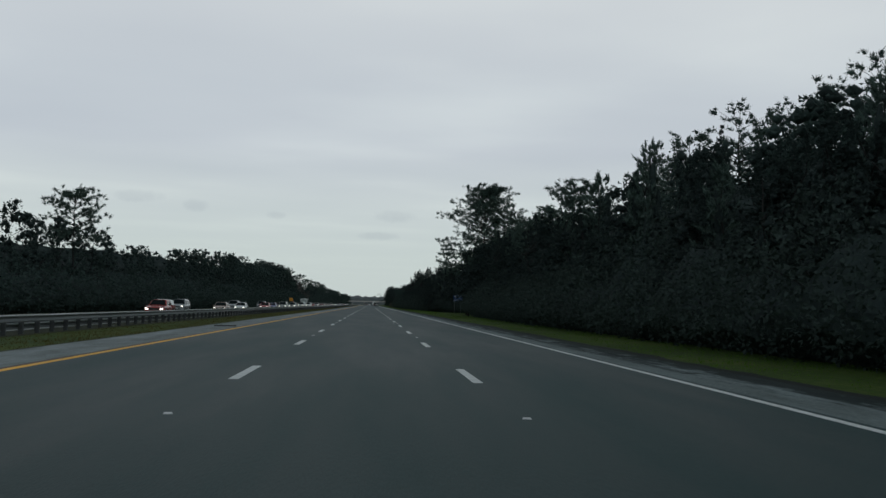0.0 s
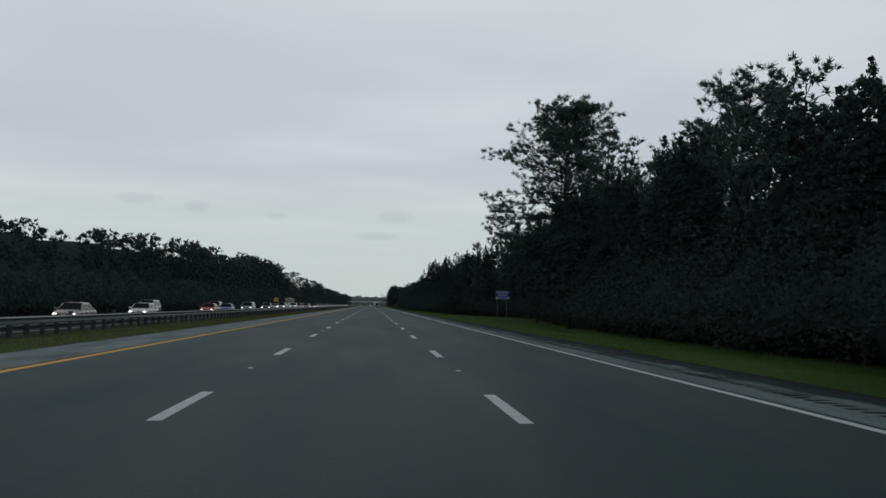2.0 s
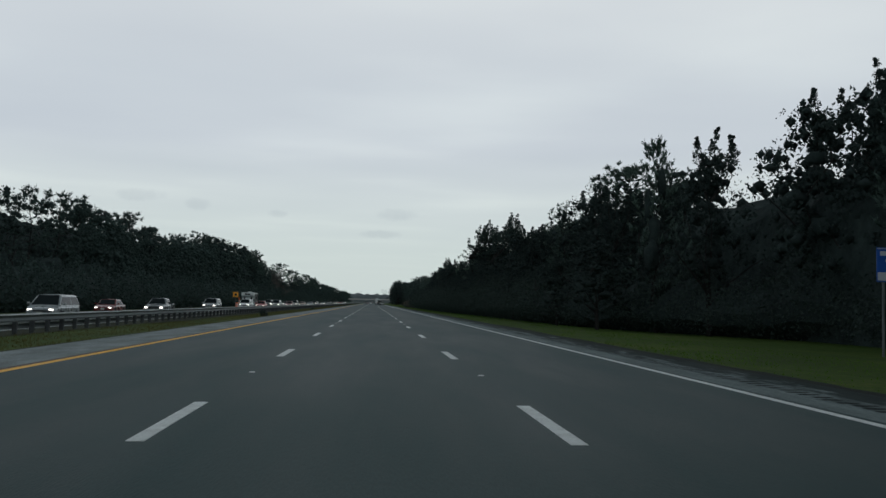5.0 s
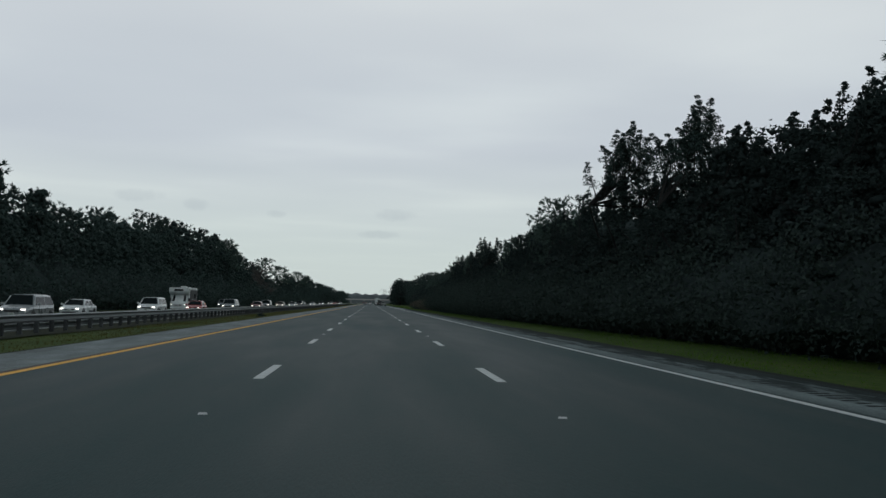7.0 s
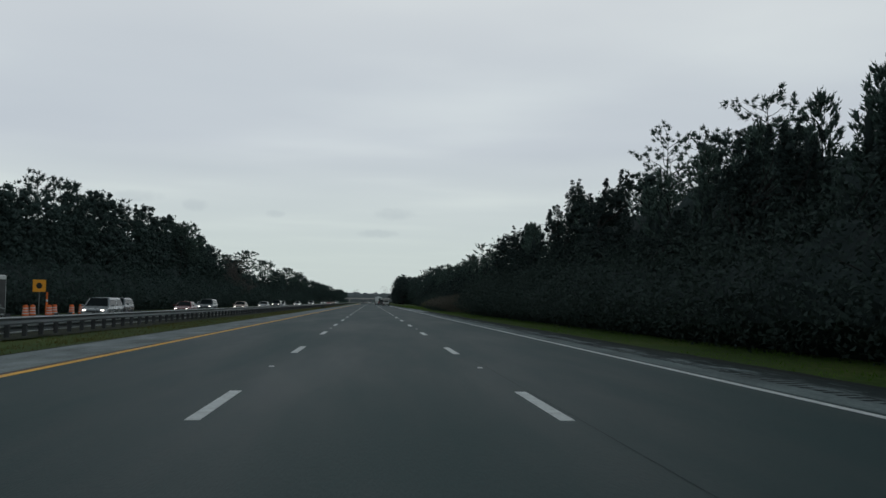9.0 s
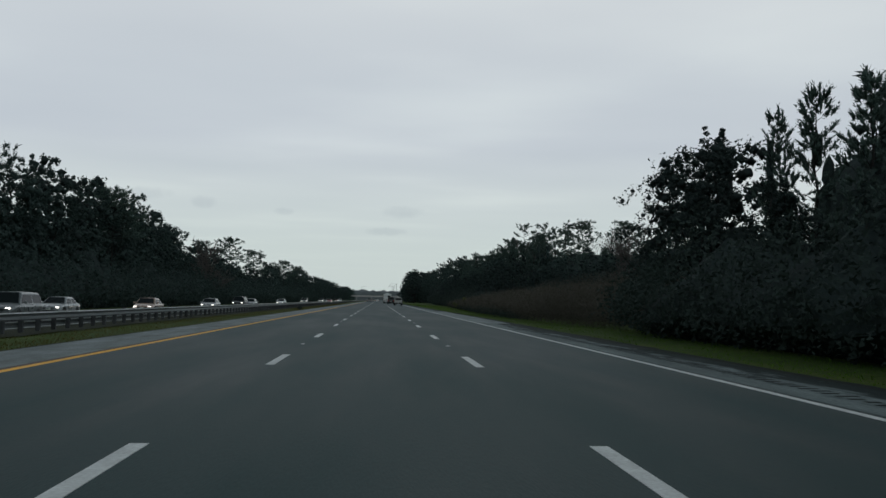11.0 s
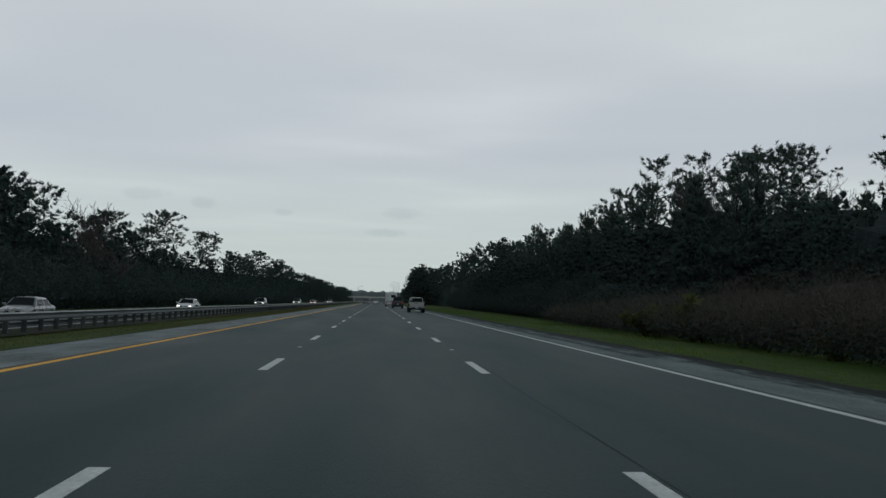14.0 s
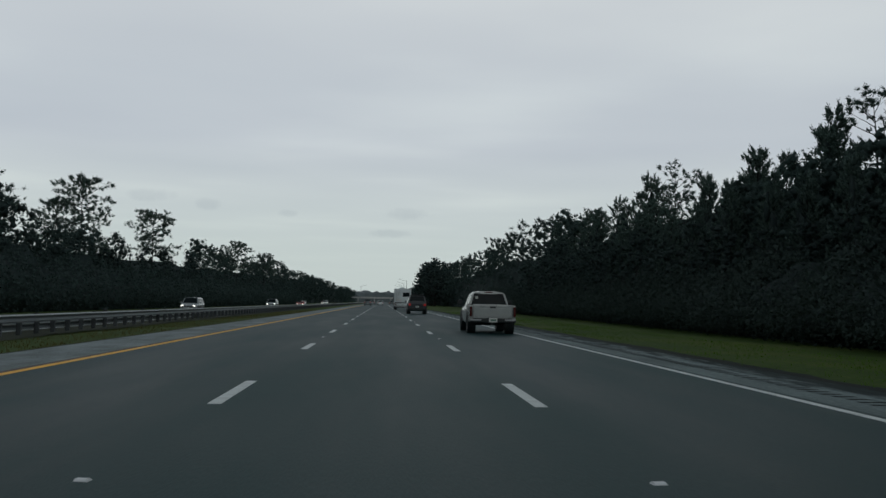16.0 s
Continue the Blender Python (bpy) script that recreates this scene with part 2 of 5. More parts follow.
def sweep_y(profile, ys):
    """Verts and faces of an open (x, z) profile carried along y."""
    n = len(profile)
    verts = [(x, y, z) for y in ys for x, z in profile]
    faces = [(j * n + i, j * n + i + 1, (j + 1) * n + i + 1, (j + 1) * n + i) for j in range(len(ys) - 1) for i in range(n - 1)]
    return verts, faces


def slab(name, x0, x1, y0, y1, z0, z1, mat, parent=None, label=""):
    return part(name, box_bm(x0, x1, y0, y1, z0, z1), mat, parent, label)

# ---- ground and carriageways ----
Y0, Y1 = -150.0, 2600.0
CYCLE, DASH = 12.192, 3.05


def ground_z(x):
    xs = [-2500, -60, -34, -31.7, -14.8, -13.8, -11.4, -7.6, 7.7, 10, 17, 40, 2500]
    zs = [-0.9, -0.9, -0.9, -0.60, -0.56, -0.40, -0.28, -0.06, -0.06, -0.12, -0.34, -0.4, -0.4]
    return float(np.interp(x, xs, zs))


def build_ground():
    xs = [-2500, -600, -200, -90, -60, -45, -38, -34, -31.7, -24, -16.2, -14.8, -13.8, -12.6, -11.4, -9.5, -8.4, -7.6, 0, 7.7, 8.4, 9.2, 10, 11.5, 13, 15, 17, 20, 25, 32, 40, 60, 90, 200, 600, 2500]
    ys = [-2500, -600, Y0] + [float(v) for v in np.arange(-120, 720, 4)] + [float(v) for v in np.arange(720, 2600, 60)] + [4500]
    verts, faces = [], []
    for y in ys:
        for x in xs:
            z = ground_z(x)
            if 8 < x < 60 or -13.5 < x < -7.7:
                z += 0.05 * noise.noise((x * 0.4, y * 0.25, 3.0))
            verts.append((x, y, z))
    n = len(xs)
    for j in range(len(ys) - 1):
        for i in range(n - 1):
            faces.append((j * n + i, j * n + i + 1, (j + 1) * n + i + 1, (j + 1) * n + i))
    return tagged(mesh_object("ground", verts, faces, M_GRASS_GROUND, smooth=True), "mown green and straw-coloured highway verge grass", "ground", kind="structure")


build_ground()
road = tagged(slab("road", -5.75, 5.50, Y0, Y1, -0.25, 0.0, M_ASPHALT), "dark grey three-lane asphalt carriageway, damp and smooth", "road", kind="structure")
tagged(slab("pavement_left", -7.45, -5.75, Y0, Y1, -0.25, -0.004, M_SHOULDER_L), "pale grey worn inside shoulder with a straight edge", "shoulder", kind="structure")
tagged(slab("pavement_right", 5.50, 7.17, Y0, 397.0, -0.25, -0.004, M_STAINED), "worn patchy grey outside shoulder beside the verge", "shoulder", kind="structure")
tagged(slab("pavement_pale", 5.50, 7.17, 397.0, 449.0, -0.25, -0.006, M_SHOULDER_L), "pale resurfaced stretch of the outside shoulder", "shoulder", kind="structure")
tagged(slab("pavement_right_far", 5.50, 7.17, 449.0, Y1, -0.25, -0.004, M_STAINED_FAR), "worn patchy grey outside shoulder beside the verge", "shoulder", kind="structure")
far_road = tagged(slab("road_opposite", -29.9, -18.6, Y0, Y1, -0.8, -0.50, M_ASPHALT), "grey asphalt carriageway for the oncoming traffic", "road", kind="structure")
tagged(slab("pavement_opposite_inner", -18.6, -18.05, Y0, Y1, -0.8, -0.505, M_SHOULDER_L), "pale inside shoulder of the opposite carriageway", "shoulder", kind="structure")
tagged(slab("pavement_opposite_outer", -31.6, -29.9, Y0, Y1, -0.8, -0.505, M_ASPHALT_OLD), "worn outside shoulder of the opposite carriageway", "shoulder", kind="structure")



def ragged_strip(name, x0, x1, y0, y1, z, wander, mat, label, category, sag=0.03):
    """A strip of dirt whose far side wanders in and out of the grass."""
    ys = np.concatenate([np.arange(y0, 640.0, 0.7), np.arange(640.0, y1, 40.0)])
    v, f = [], []
    for i, y in enumerate(ys):
        d = wander * (noise.noise((y * 0.11, x1, 0.0)) + 0.7 * noise.noise((y * 0.5, x1, 3.0)) + 0.4 * noise.noise((y * 1.9, x1, 5.0)))
        v += [(x0, y, z), ((x0 + x1) / 2, y, z + 0.006), (x1 + d, y, z - sag)]
        if i:
            k = 3 * i
            for j in (0, 1):
                q = (k - 3 + j, k - 2 + j, k + 1 + j, k + j)
                f.append(q if x1 > x0 else q[::-1])
    return tagged(mesh_object(name, v, f, mat, smooth=True), label, category, kind="structure")


ragged_strip("pavement_edge", 7.165, 7.62, Y0, Y1, -0.008, 0.26, M_DAMP, "dark damp dirt strip along the shoulder edge", "shoulder edge")
ragged_strip("pavement_edge_left", -7.445, -7.62, Y0, Y1, -0.008, 0.13, M_DAMP, "thin dirt edge between the inside shoulder and the grass", "shoulder edge")
ragged_strip("soil_verge", -13.2, -12.1, 205.0, 660.0, -0.30, 0.35, M_SOIL, "dark bare soil between the guardrail and the grass", "soil", sag=-0.03)
v, f = sweep_y([(-18.05, -0.60), (-18.0, -0.52), (-14.8, -0.515), (-13.8, -0.375), (-13.3, -0.345), (-13.1, -0.42)], [Y0, 700.0, 1600.0])
tagged(mesh_object("soil_strip", v, f, M_SOIL), "dark bare soil strip under the guardrail", "soil", kind="structure")


def edge_line(name, x, w, z, mat, parent, label):
    slab(name, x - w / 2, x + w / 2, Y0, Y1, z - 0.02, z + 0.004, mat, parent, label)


edge_line("edge_line", 5.315, 0.125, 0.0, M_WHITE_PAINT, road, "solid white edge line")
edge_line("edge_line", -5.527, 0.16, 0.0, M_YELLOW_PAINT, road, "solid yellow edge line")
edge_line("seam", -5.675, 0.11, -0.002, M_RUST, road, "rust-brown stained seam beside the yellow line")
edge_line("edge_line", -18.8, 0.15, -0.50, M_YELLOW_PAINT, far_road, "solid yellow edge line")
edge_line("edge_line", -29.7, 0.15, -0.50, M_WHITE_PAINT, far_road, "solid white edge line")


# ---- trees ----
rng = np.random.default_rng(7)


def tubes(lines, sides=4):
    """Verts and faces of tapered tubes; each line is a list of (point, radius)."""
    verts, faces = [], []
    for line in lines:
        base = len(verts)
        for k, (p, r) in enumerate(line):
            q = line[min(k + 1, len(line) - 1)][0] - line[max(k - 1, 0)][0]
            q = q / (np.linalg.norm(q) + 1e-9)
            a = np.cross(q, (0.3, 0.9, 0.1))
            a /= np.linalg.norm(a) + 1e-9
            b = np.cross(q, a)
            for s in range(sides):
                c = 2 * math.pi * s / sides
                verts.append(p + r * (math.cos(c) * a + math.sin(c) * b))
        for k in range(len(line) - 1):
            for s in range(sides):
                i, j = base + k * sides + s, base + k * sides + (s + 1) % sides
                faces.append((i, j, j + sides, i + sides))
    return verts, faces


def tufts(centres, radii, per, length, width, g, up=0.35, flat=1.0):
    """Leaf triangles that radiate from clump centres."""
    c = np.repeat(np.asarray(centres), per, axis=0)
    r = np.repeat(np.asarray(radii), per)
    n = len(c)
    d = g.normal(size=(n, 3))
    d[:, 2] = d[:, 2] * flat + up
    d /= np.linalg.norm(d, axis=1)[:, None]
    side = np.cross(d, g.normal(size=(n, 3)))
    side /= np.linalg.norm(side, axis=1)[:, None]
    root = c + d * (r * g.uniform(0.05, 1.0, n))[:, None]
    ln = length * g.uniform(0.7, 1.3, n)
    wd = width * g.uniform(0.7, 1.3, n)
    d = d * 0.55 + g.normal(size=(n, 3)) * 0.45
    d /= np.linalg.norm(d, axis=1)[:, None]
    tip = root + d * ln[:, None]
    v = np.stack([root - side * wd[:, None] * 0.5, root + side * wd[:, None] * 0.5, tip], axis=1).reshape(-1, 3)
    return v, np.arange(3 * n).reshape(-1, 3)


def leaves(centres, radii, per, size, g, flat=0.8):
    """Small leaves scattered through clumps, each turned its own way."""
    c = np.repeat(np.asarray(centres), per, axis=0)
    r = np.repeat(np.asarray(radii), per)
    n = len(c)
    d = g.normal(size=(n, 3))
    d /= np.linalg.norm(d, axis=1)[:, None]
    d[:, 2] *= flat
    p = c + d * (r * g.uniform(0.3, 1.0, n) ** 0.6)[:, None]
    a = g.normal(size=(n, 3))
    a /= np.linalg.norm(a, axis=1)[:, None]
    b = np.cross(a, g.normal(size=(n, 3)))
    b /= np.linalg.norm(b, axis=1)[:, None]
    s = size * g.uniform(0.6, 1.3, n)
    a, b = a * s[:, None] * 0.62, b * s[:, None] * 0.36
    v = np.stack([p - a - b * 0.5, p + a * 0.9 - b * 0.3, p + b * 1.3], axis=1).reshape(-1, 3)
    return v, np.arange(3 * n).reshape(-1, 3)


def cloud(name, v, f, mat, parent=None):
    me = bpy.data.meshes.new(name)
    k = f.shape[1]
    me.vertices.add(len(v))
    me.vertices.foreach_set("co", np.ascontiguousarray(v, dtype=np.float32).ravel())
    me.loops.add(f.size)
    me.loops.foreach_set("vertex_index", f.ravel().astype(np.int32))
    me.polygons.add(len(f))
    me.polygons.foreach_set("loop_start", np.arange(0, f.size, k, dtype=np.int32))
    me.update(calc_edges=True)
    me.materials.append(mat)
    ob = new(name, me)
    ob.parent = parent
    return ob


def limb_path(p0, d, length, g, steps=4, rise=0.15):
    pts, p = [np.array(p0, float)], np.array(p0, float)
    d = np.array(d, float)
    for _ in range(steps):
        d = d + g.normal(size=3) * 0.16 + np.array((0, 0, rise / steps))
        d /= np.linalg.norm(d)
        p = p + d * length / steps
        pts.append(p.copy())
    return pts


def ball_mesh():
    bm = bmesh.new()
    bmesh.ops.create_icosphere(bm, subdivisions=2, radius=1.0)
    v = np.array([tuple(p.co) for p in bm.verts])
    f = np.array([[p.index for p in q.verts] for q in bm.faces])
    bm.free()
    return v, f


BALL_V, BALL_F = ball_mesh()


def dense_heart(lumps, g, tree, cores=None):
    """Adds the close-grown inner foliage of a crown, ragged, shade-dark in colour and hidden behind its leaves."""
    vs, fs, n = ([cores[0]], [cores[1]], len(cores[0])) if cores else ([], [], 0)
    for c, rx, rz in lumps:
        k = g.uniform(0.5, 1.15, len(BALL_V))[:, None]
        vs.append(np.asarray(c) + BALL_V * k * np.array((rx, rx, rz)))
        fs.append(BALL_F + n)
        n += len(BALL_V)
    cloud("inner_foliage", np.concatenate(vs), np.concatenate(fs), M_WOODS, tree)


# a small eight-sided lump, the core of a tuft
LUMP_V = np.array([(1, 0, 0), (-1, 0, 0), (0, 1, 0), (0, -1, 0), (0, 0, 1), (0, 0, -1)], float)
LUMP_F = np.array([(0, 2, 4), (2, 1, 4), (1, 3, 4), (3, 0, 4), (2, 0, 5), (1, 2, 5), (3, 1, 5), (0, 3, 5)])


def brushes(c, d, ln, rad, per, width, g, core=0.44):
    """Needle tufts: a ragged close core along each twig's end, with needles that stand out of it and point on."""
    c, d = np.asarray(c, float), np.asarray(d, float)
    ln, rad, n = np.asarray(ln, float), np.asarray(rad, float), len(c)
    d = d / np.linalg.norm(d, axis=1)[:, None]
    a = np.cross(d, np.array((0.31, 0.87, 0.22)))
    a /= np.linalg.norm(a, axis=1)[:, None]
    b = np.cross(d, a)
    mid = c + d * (ln * 0.5)[:, None]
    k = g.uniform(0.55, 1.2, (n, len(LUMP_V)))
    lump = mid[:, None, :] + (LUMP_V[None, :, 0] * k * (rad * core)[:, None])[..., None] * a[:, None, :] + (LUMP_V[None, :, 1] * k * (rad * core)[:, None])[..., None] * b[:, None, :] + (LUMP_V[None, :, 2] * k * (ln * 0.5)[:, None])[..., None] * d[:, None, :]
    cf = (LUMP_F[None] + (np.arange(n) * len(LUMP_V))[:, None, None]).reshape(-1, 3)
    i = np.repeat(np.arange(n), per)
    m = len(i)
    ang, t = g.uniform(0, 6.2832, m), g.uniform(0.0, 1.0, m)
    out = np.cos(ang)[:, None] * a[i] + np.sin(ang)[:, None] * b[i]
    way = out * (1.0 - 0.5 * t)[:, None] + d[i] * (0.35 + 0.9 * t)[:, None] + g.normal(size=(m, 3)) * 0.2
    way /= np.linalg.norm(way, axis=1)[:, None]
    root = c[i] + d[i] * (ln[i] * t)[:, None] + out * (rad[i] * 0.25)[:, None]
    tip = root + way * (rad[i] * g.uniform(0.55, 0.95, m))[:, None]
    side = np.cross(way, g.normal(size=(m, 3)))
    side /= np.linalg.norm(side, axis=1)[:, None]
    side *= (width * g.uniform(0.7, 1.3, m))[:, None]
    nv = np.stack([root - side, root + side, tip], axis=1).reshape(-1, 3)
    return np.concatenate([lump.reshape(-1, 3), nv]), np.concatenate([cf, np.arange(3 * m).reshape(-1, 3) + n * len(LUMP_V)])


def crown_dome(f):
    return 0.15 + 0.85 * math.sqrt(max(0.0, 1 - ((f - 0.22) / 0.80) ** 2))


def crown_cone(f):
    return 0.12 + 0.88 * (1 - f) ** 0.75


def crown_layers(f):
    return (0.45 + 0.55 * math.sin(math.pi * min(1.0, 0.12 + 0.80 * f))) * (1.0 - 0.55 * max(0.0, f - 0.8) / 0.2)


def crown_broad(f):
    return float(np.interp(f, (0, 0.12, 0.34, 0.62, 0.9, 1.0), (0.92, 0.98, 1.0, 0.72, 0.46, 0.16)))


def make_pine(h, crown, spread, seed, name="pine_tree", limbs=24, per=16, width=0.035, tuft=(0.26, 0.40), long=1.2, twigs=2, shape=crown_dome, lift=(-0.05, 0.9), upright=0.5, mat=None, solid=0.0, core=0.44, pad=0, twig_wood=False, lean=0.0, label="tall dark green pine with a bare trunk and open crown"):
    """A southern pine: straight trunk, crooked limbs, and needle tufts in pads at the ends of the branchlets."""
    g = np.random.default_rng(seed)
    tree = thing(name, label, "pine tree", "roadside trees")
    r0 = 0.011 * h + 0.03
    trunk = [np.array((lean * (k / 8) ** 2 + 0.10 * g.normal() * (k > 0), 0.10 * g.normal() * (k > 0), h * 0.97 * k / 8)) for k in range(9)]
    lines = [[(p, r0 * (1 - 0.9 * k / 8)) for k, p in enumerate(trunk)]]
    c, d, ln, rad = [], [], [], []

    def tuft_at(p, way):
        r = g.uniform(*tuft)
        c.append(p)
        d.append(way + np.array((0, 0, upright)))
        ln.append(r * long * g.uniform(0.8, 1.25))
        rad.append(r)

    for i in range(limbs):
        f = min(1.0, max(0.0, (i + 0.5 + g.uniform(-0.4, 0.4)) / limbs))
        z = h * (1 - crown + crown * 0.95 * f)
        q = z / (h * 0.97) * 8
        k = min(7, int(q))
        p = trunk[k] * (1 - (q - k)) + trunk[k + 1] * (q - k)
        ang = i * 2.4 + g.uniform(-0.6, 0.6)
        reach = spread * shape(f) * g.uniform(0.74, 1.10)
        fwd = np.array((math.cos(ang), math.sin(ang), 0.0))
        pts = limb_path(p, fwd + np.array((0, 0, lift[0] + (lift[1] - lift[0]) * f ** 1.4)), reach, g, 5, 0.30)
        lines.append([(v, max(0.012, (0.012 * reach + 0.014) * (1 - j / 6))) for j, v in enumerate(pts)])
        for j in range(1 if reach < 1.5 or twigs > 3 else 2, 6):
            for _ in range(twigs + (j == 5)):
                e = fwd * g.uniform(0.2, 0.9) + g.normal(size=3) * np.array((0.7, 0.7, 0.22))
                e /= np.linalg.norm(e)
                v = pts[j] + e * (0.25 + 0.13 * reach) * g.uniform(0.5, 1.2)
                if twig_wood:
                    lines.append([(pts[j], 0.016), (v, 0.008)])
                tuft_at(v, e)
                for _ in range(pad):
                    tuft_at(v + g.normal(size=3) * np.array((0.34, 0.34, 0.16)), e + g.normal(size=3) * 0.5)
                if g.uniform() < 0.45:
                    tuft_at(pts[j] * 0.5 + v * 0.5 + g.normal(size=3) * 0.12, e + g.normal(size=3) * 0.4)
    for _ in range(4):
        tuft_at(trunk[8] + g.normal(size=3) * np.array((0.22, 0.22, 0.15)), np.array((0.0, 0.0, 1.0)))
    c = np.array(c)
    squash = np.array((1, 1, (h - 0.3) / c[:, 2].max()))
    c *= squash
    v, f = tubes([[(p * squash, r) for p, r in line] for line in lines], 3)
    mesh_object("trunk", v, f, M_BARK, tree, smooth=True)
    if solid:
        z0 = h * (1 - crown)
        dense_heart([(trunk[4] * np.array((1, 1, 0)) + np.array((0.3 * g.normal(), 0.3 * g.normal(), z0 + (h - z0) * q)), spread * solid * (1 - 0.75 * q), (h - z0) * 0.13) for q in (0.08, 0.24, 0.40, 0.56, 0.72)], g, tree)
    v, f = brushes(c, np.array(d), ln, rad, per, width, g, core)
    cloud("crown", v, f, mat or M_PINE, tree)
    return tree


def make_oak(h, spread, seed, name="broadleaf_tree", per=32, clumps=130, size=0.12, low=0.12, mat=None, label="dense dark green broadleaf tree with an uneven crown", sprays=0, solid=0.0, core=0.55):
    """A broadleaf tree: forked stems, a lobed crown of leafy clumps, and thin sprays of leaves that stand up out of it."""
    g = np.random.default_rng(seed)
    tree = thing(name, label, "tree", "roadside trees")
    fork = h * 0.3
    lines = [[(np.array((0.0, 0.0, 0.0)), 0.02 * h), (np.array((0.1, 0.05, fork)), 0.014 * h)]]
    for i in range(7):
        ang = i * 2.4 + g.uniform(-0.4, 0.4)
        d = np.array((math.cos(ang) * g.uniform(0.3, 0.9), math.sin(ang) * g.uniform(0.3, 0.9), 1.0))
        pts = limb_path((0.1, 0.05, fork * g.uniform(0.5, 1.0)), d / np.linalg.norm(d), h * g.uniform(0.28, 0.46), g, 4, 0.3)
        lines.append([(q, max(0.012, 0.008 * h * (1 - j / 5))) for j, q in enumerate(pts)])
    lobes = []
    for i in range(11):
        f = (i + 0.5) / 11
        z = h * (low + (0.90 - low) * f)
        w = spread * (0.55 + 0.6 * math.sin(math.pi * min(1, 0.22 + 0.72 * f))) * 0.62
        ang = i * 2.4 + g.uniform(-0.5, 0.5)
        o = spread * 0.5 * g.uniform(0.2, 0.9) * (1 - 0.75 * f)
        lobes.append((np.array((math.cos(ang) * o, math.sin(ang) * o, z)), w * (1 - 0.5 * f) * g.uniform(0.8, 1.15)))
    centres, radii = [], []
    for k in range(clumps):
        c, w = lobes[k % 11]
        d = g.normal(size=3)
        d /= np.linalg.norm(d)
        p = c + d * w * np.array((1, 1, 0.75)) * g.uniform(0.55, 1.05)
        p[2] = min(max(p[2], 0.3), h * 0.97)
        centres.append(p)
        radii.append(g.uniform(0.40, 0.85))
    ends = [line[-1][0] for line in lines[1:]]
    for _ in range(sprays):
        c, w = lobes[int(g.integers(5, 11))]
        p = c + g.normal(size=3) * np.array((0.5, 0.5, 0.2)) * w
        rise = g.uniform(0.10, 0.22) * h
        tip = p + np.array((g.normal() * 0.35, g.normal() * 0.35, rise))
        lines.append([(min(ends, key=lambda e: np.linalg.norm(e - p)), 0.04), (p, 0.03), (tip, 0.008)])
        for q in np.linspace(0.35, 1.0, 7):
            centres.append(p + (tip - p) * q + g.normal(size=3) * 0.14 * (1.3 - q))
            radii.append(0.34 * (1.35 - q))
    centres, radii = np.array(centres), np.array(radii)
    squash = (h - 0.25) / centres[:, 2].max()
    centres[:, 2] *= squash
    v, f = tubes([[(p * np.array((1, 1, squash)), r) for p, r in line] for line in lines], 3)
    mesh_object("trunk", v, f, M_BARK, tree, smooth=True)
    n = clumps
    lumps = [(c * np.array((1, 1, squash)), w * solid, w * solid * 0.75) for c, w in lobes[:9]] if solid else []
    k = g.uniform(0.5, 1.2, (n, len(LUMP_V)))[..., None]
    cores = ((centres[:n, None, :] + LUMP_V[None] * k * (radii[:n, None, None] * core)).reshape(-1, 3), (LUMP_F[None] + (np.arange(n) * len(LUMP_V))[:, None, None]).reshape(-1, 3))
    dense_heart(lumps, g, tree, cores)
    v, f = leaves(centres, radii, per, size, g)
    cloud("crown", v, f, mat or M_OAK, tree)
    return tree


def make_bare(h, spread, seed, name="bare_tree", levels=5):
    g = np.random.default_rng(seed)
    tree = thing(name, "leafless grey tree with fine upward branches", "bare tree", "roadside trees")
    lines = []

    def grow(p, d, length, r, lv):
        pts = limb_path(p, d, length, g, 4, 0.25)
        lines.append([(q, r * (1 - 0.55 * j / 4)) for j, q in enumerate(pts) if lv > 0 or j % 2 == 0])
        if lv == 0:
            return
        for i in range(5 if lv > 1 else 3):
            j = 1 + i % 4
            e = d + g.normal(size=3) * 0.46 * spread
            e[2] = abs(e[2]) + 0.25
            grow(pts[min(4, j)], e / np.linalg.norm(e), length * g.uniform(0.5, 0.72), max(0.015, r * 0.52), lv - 1)

    grow(np.zeros(3), np.array((0.03, 0.02, 1.0)), h * 0.40, 0.0115 * h, levels)
    top = max(p[2] for line in lines for p, _ in line)
    s = h / top
    lines = [[(p * np.array((s, s, s)), r) for p, r in line] for line in lines]
    v, f = tubes(lines, 3)
    mesh_object("trunk", v, f, M_BARE, tree)
    return tree


HEIGHT = {}


def kind_of(h, ob):
    HEIGHT[ob.name] = h
    return ob


PINES = [kind_of(h, make_pine(h, c, s, k, limbs=n, twigs=1)) for h, c, s, k, n in ((18, 0.5, 4.0, 11, 26), (17, 0.45, 3.6, 12, 24), (19, 0.42, 3.8, 13, 24), (16, 0.6, 3.0, 14, 28))]
YOUNG = [kind_of(h, make_pine(h, c, s, k, limbs=30, twigs=1, per=14, width=0.03, shape=crown_cone, lift=(0.35, 1.3), upright=1.6, tuft=(0.17, 0.26), long=2.4, solid=0.26, label="young dark green pine with upright candle shoots")) for h, c, s, k in ((12, 0.75, 2.1, 21), (12, 0.7, 1.9, 22), (11, 0.8, 2.3, 23))]
OAKS = [kind_of(h, make_oak(h, s, k, clumps=n, per=36, size=0.158, core=0.38, name="oak_tree", solid=0.24, sprays=t, low=0.30)) for h, s, k, n, t in ((11, 4.2, 31, 100, 5), (10.5, 3.6, 32, 96, 9), (12, 3.8, 33, 96, 14), (10, 4.8, 34, 104, 4), (13, 3.6, 35, 90, 26))]
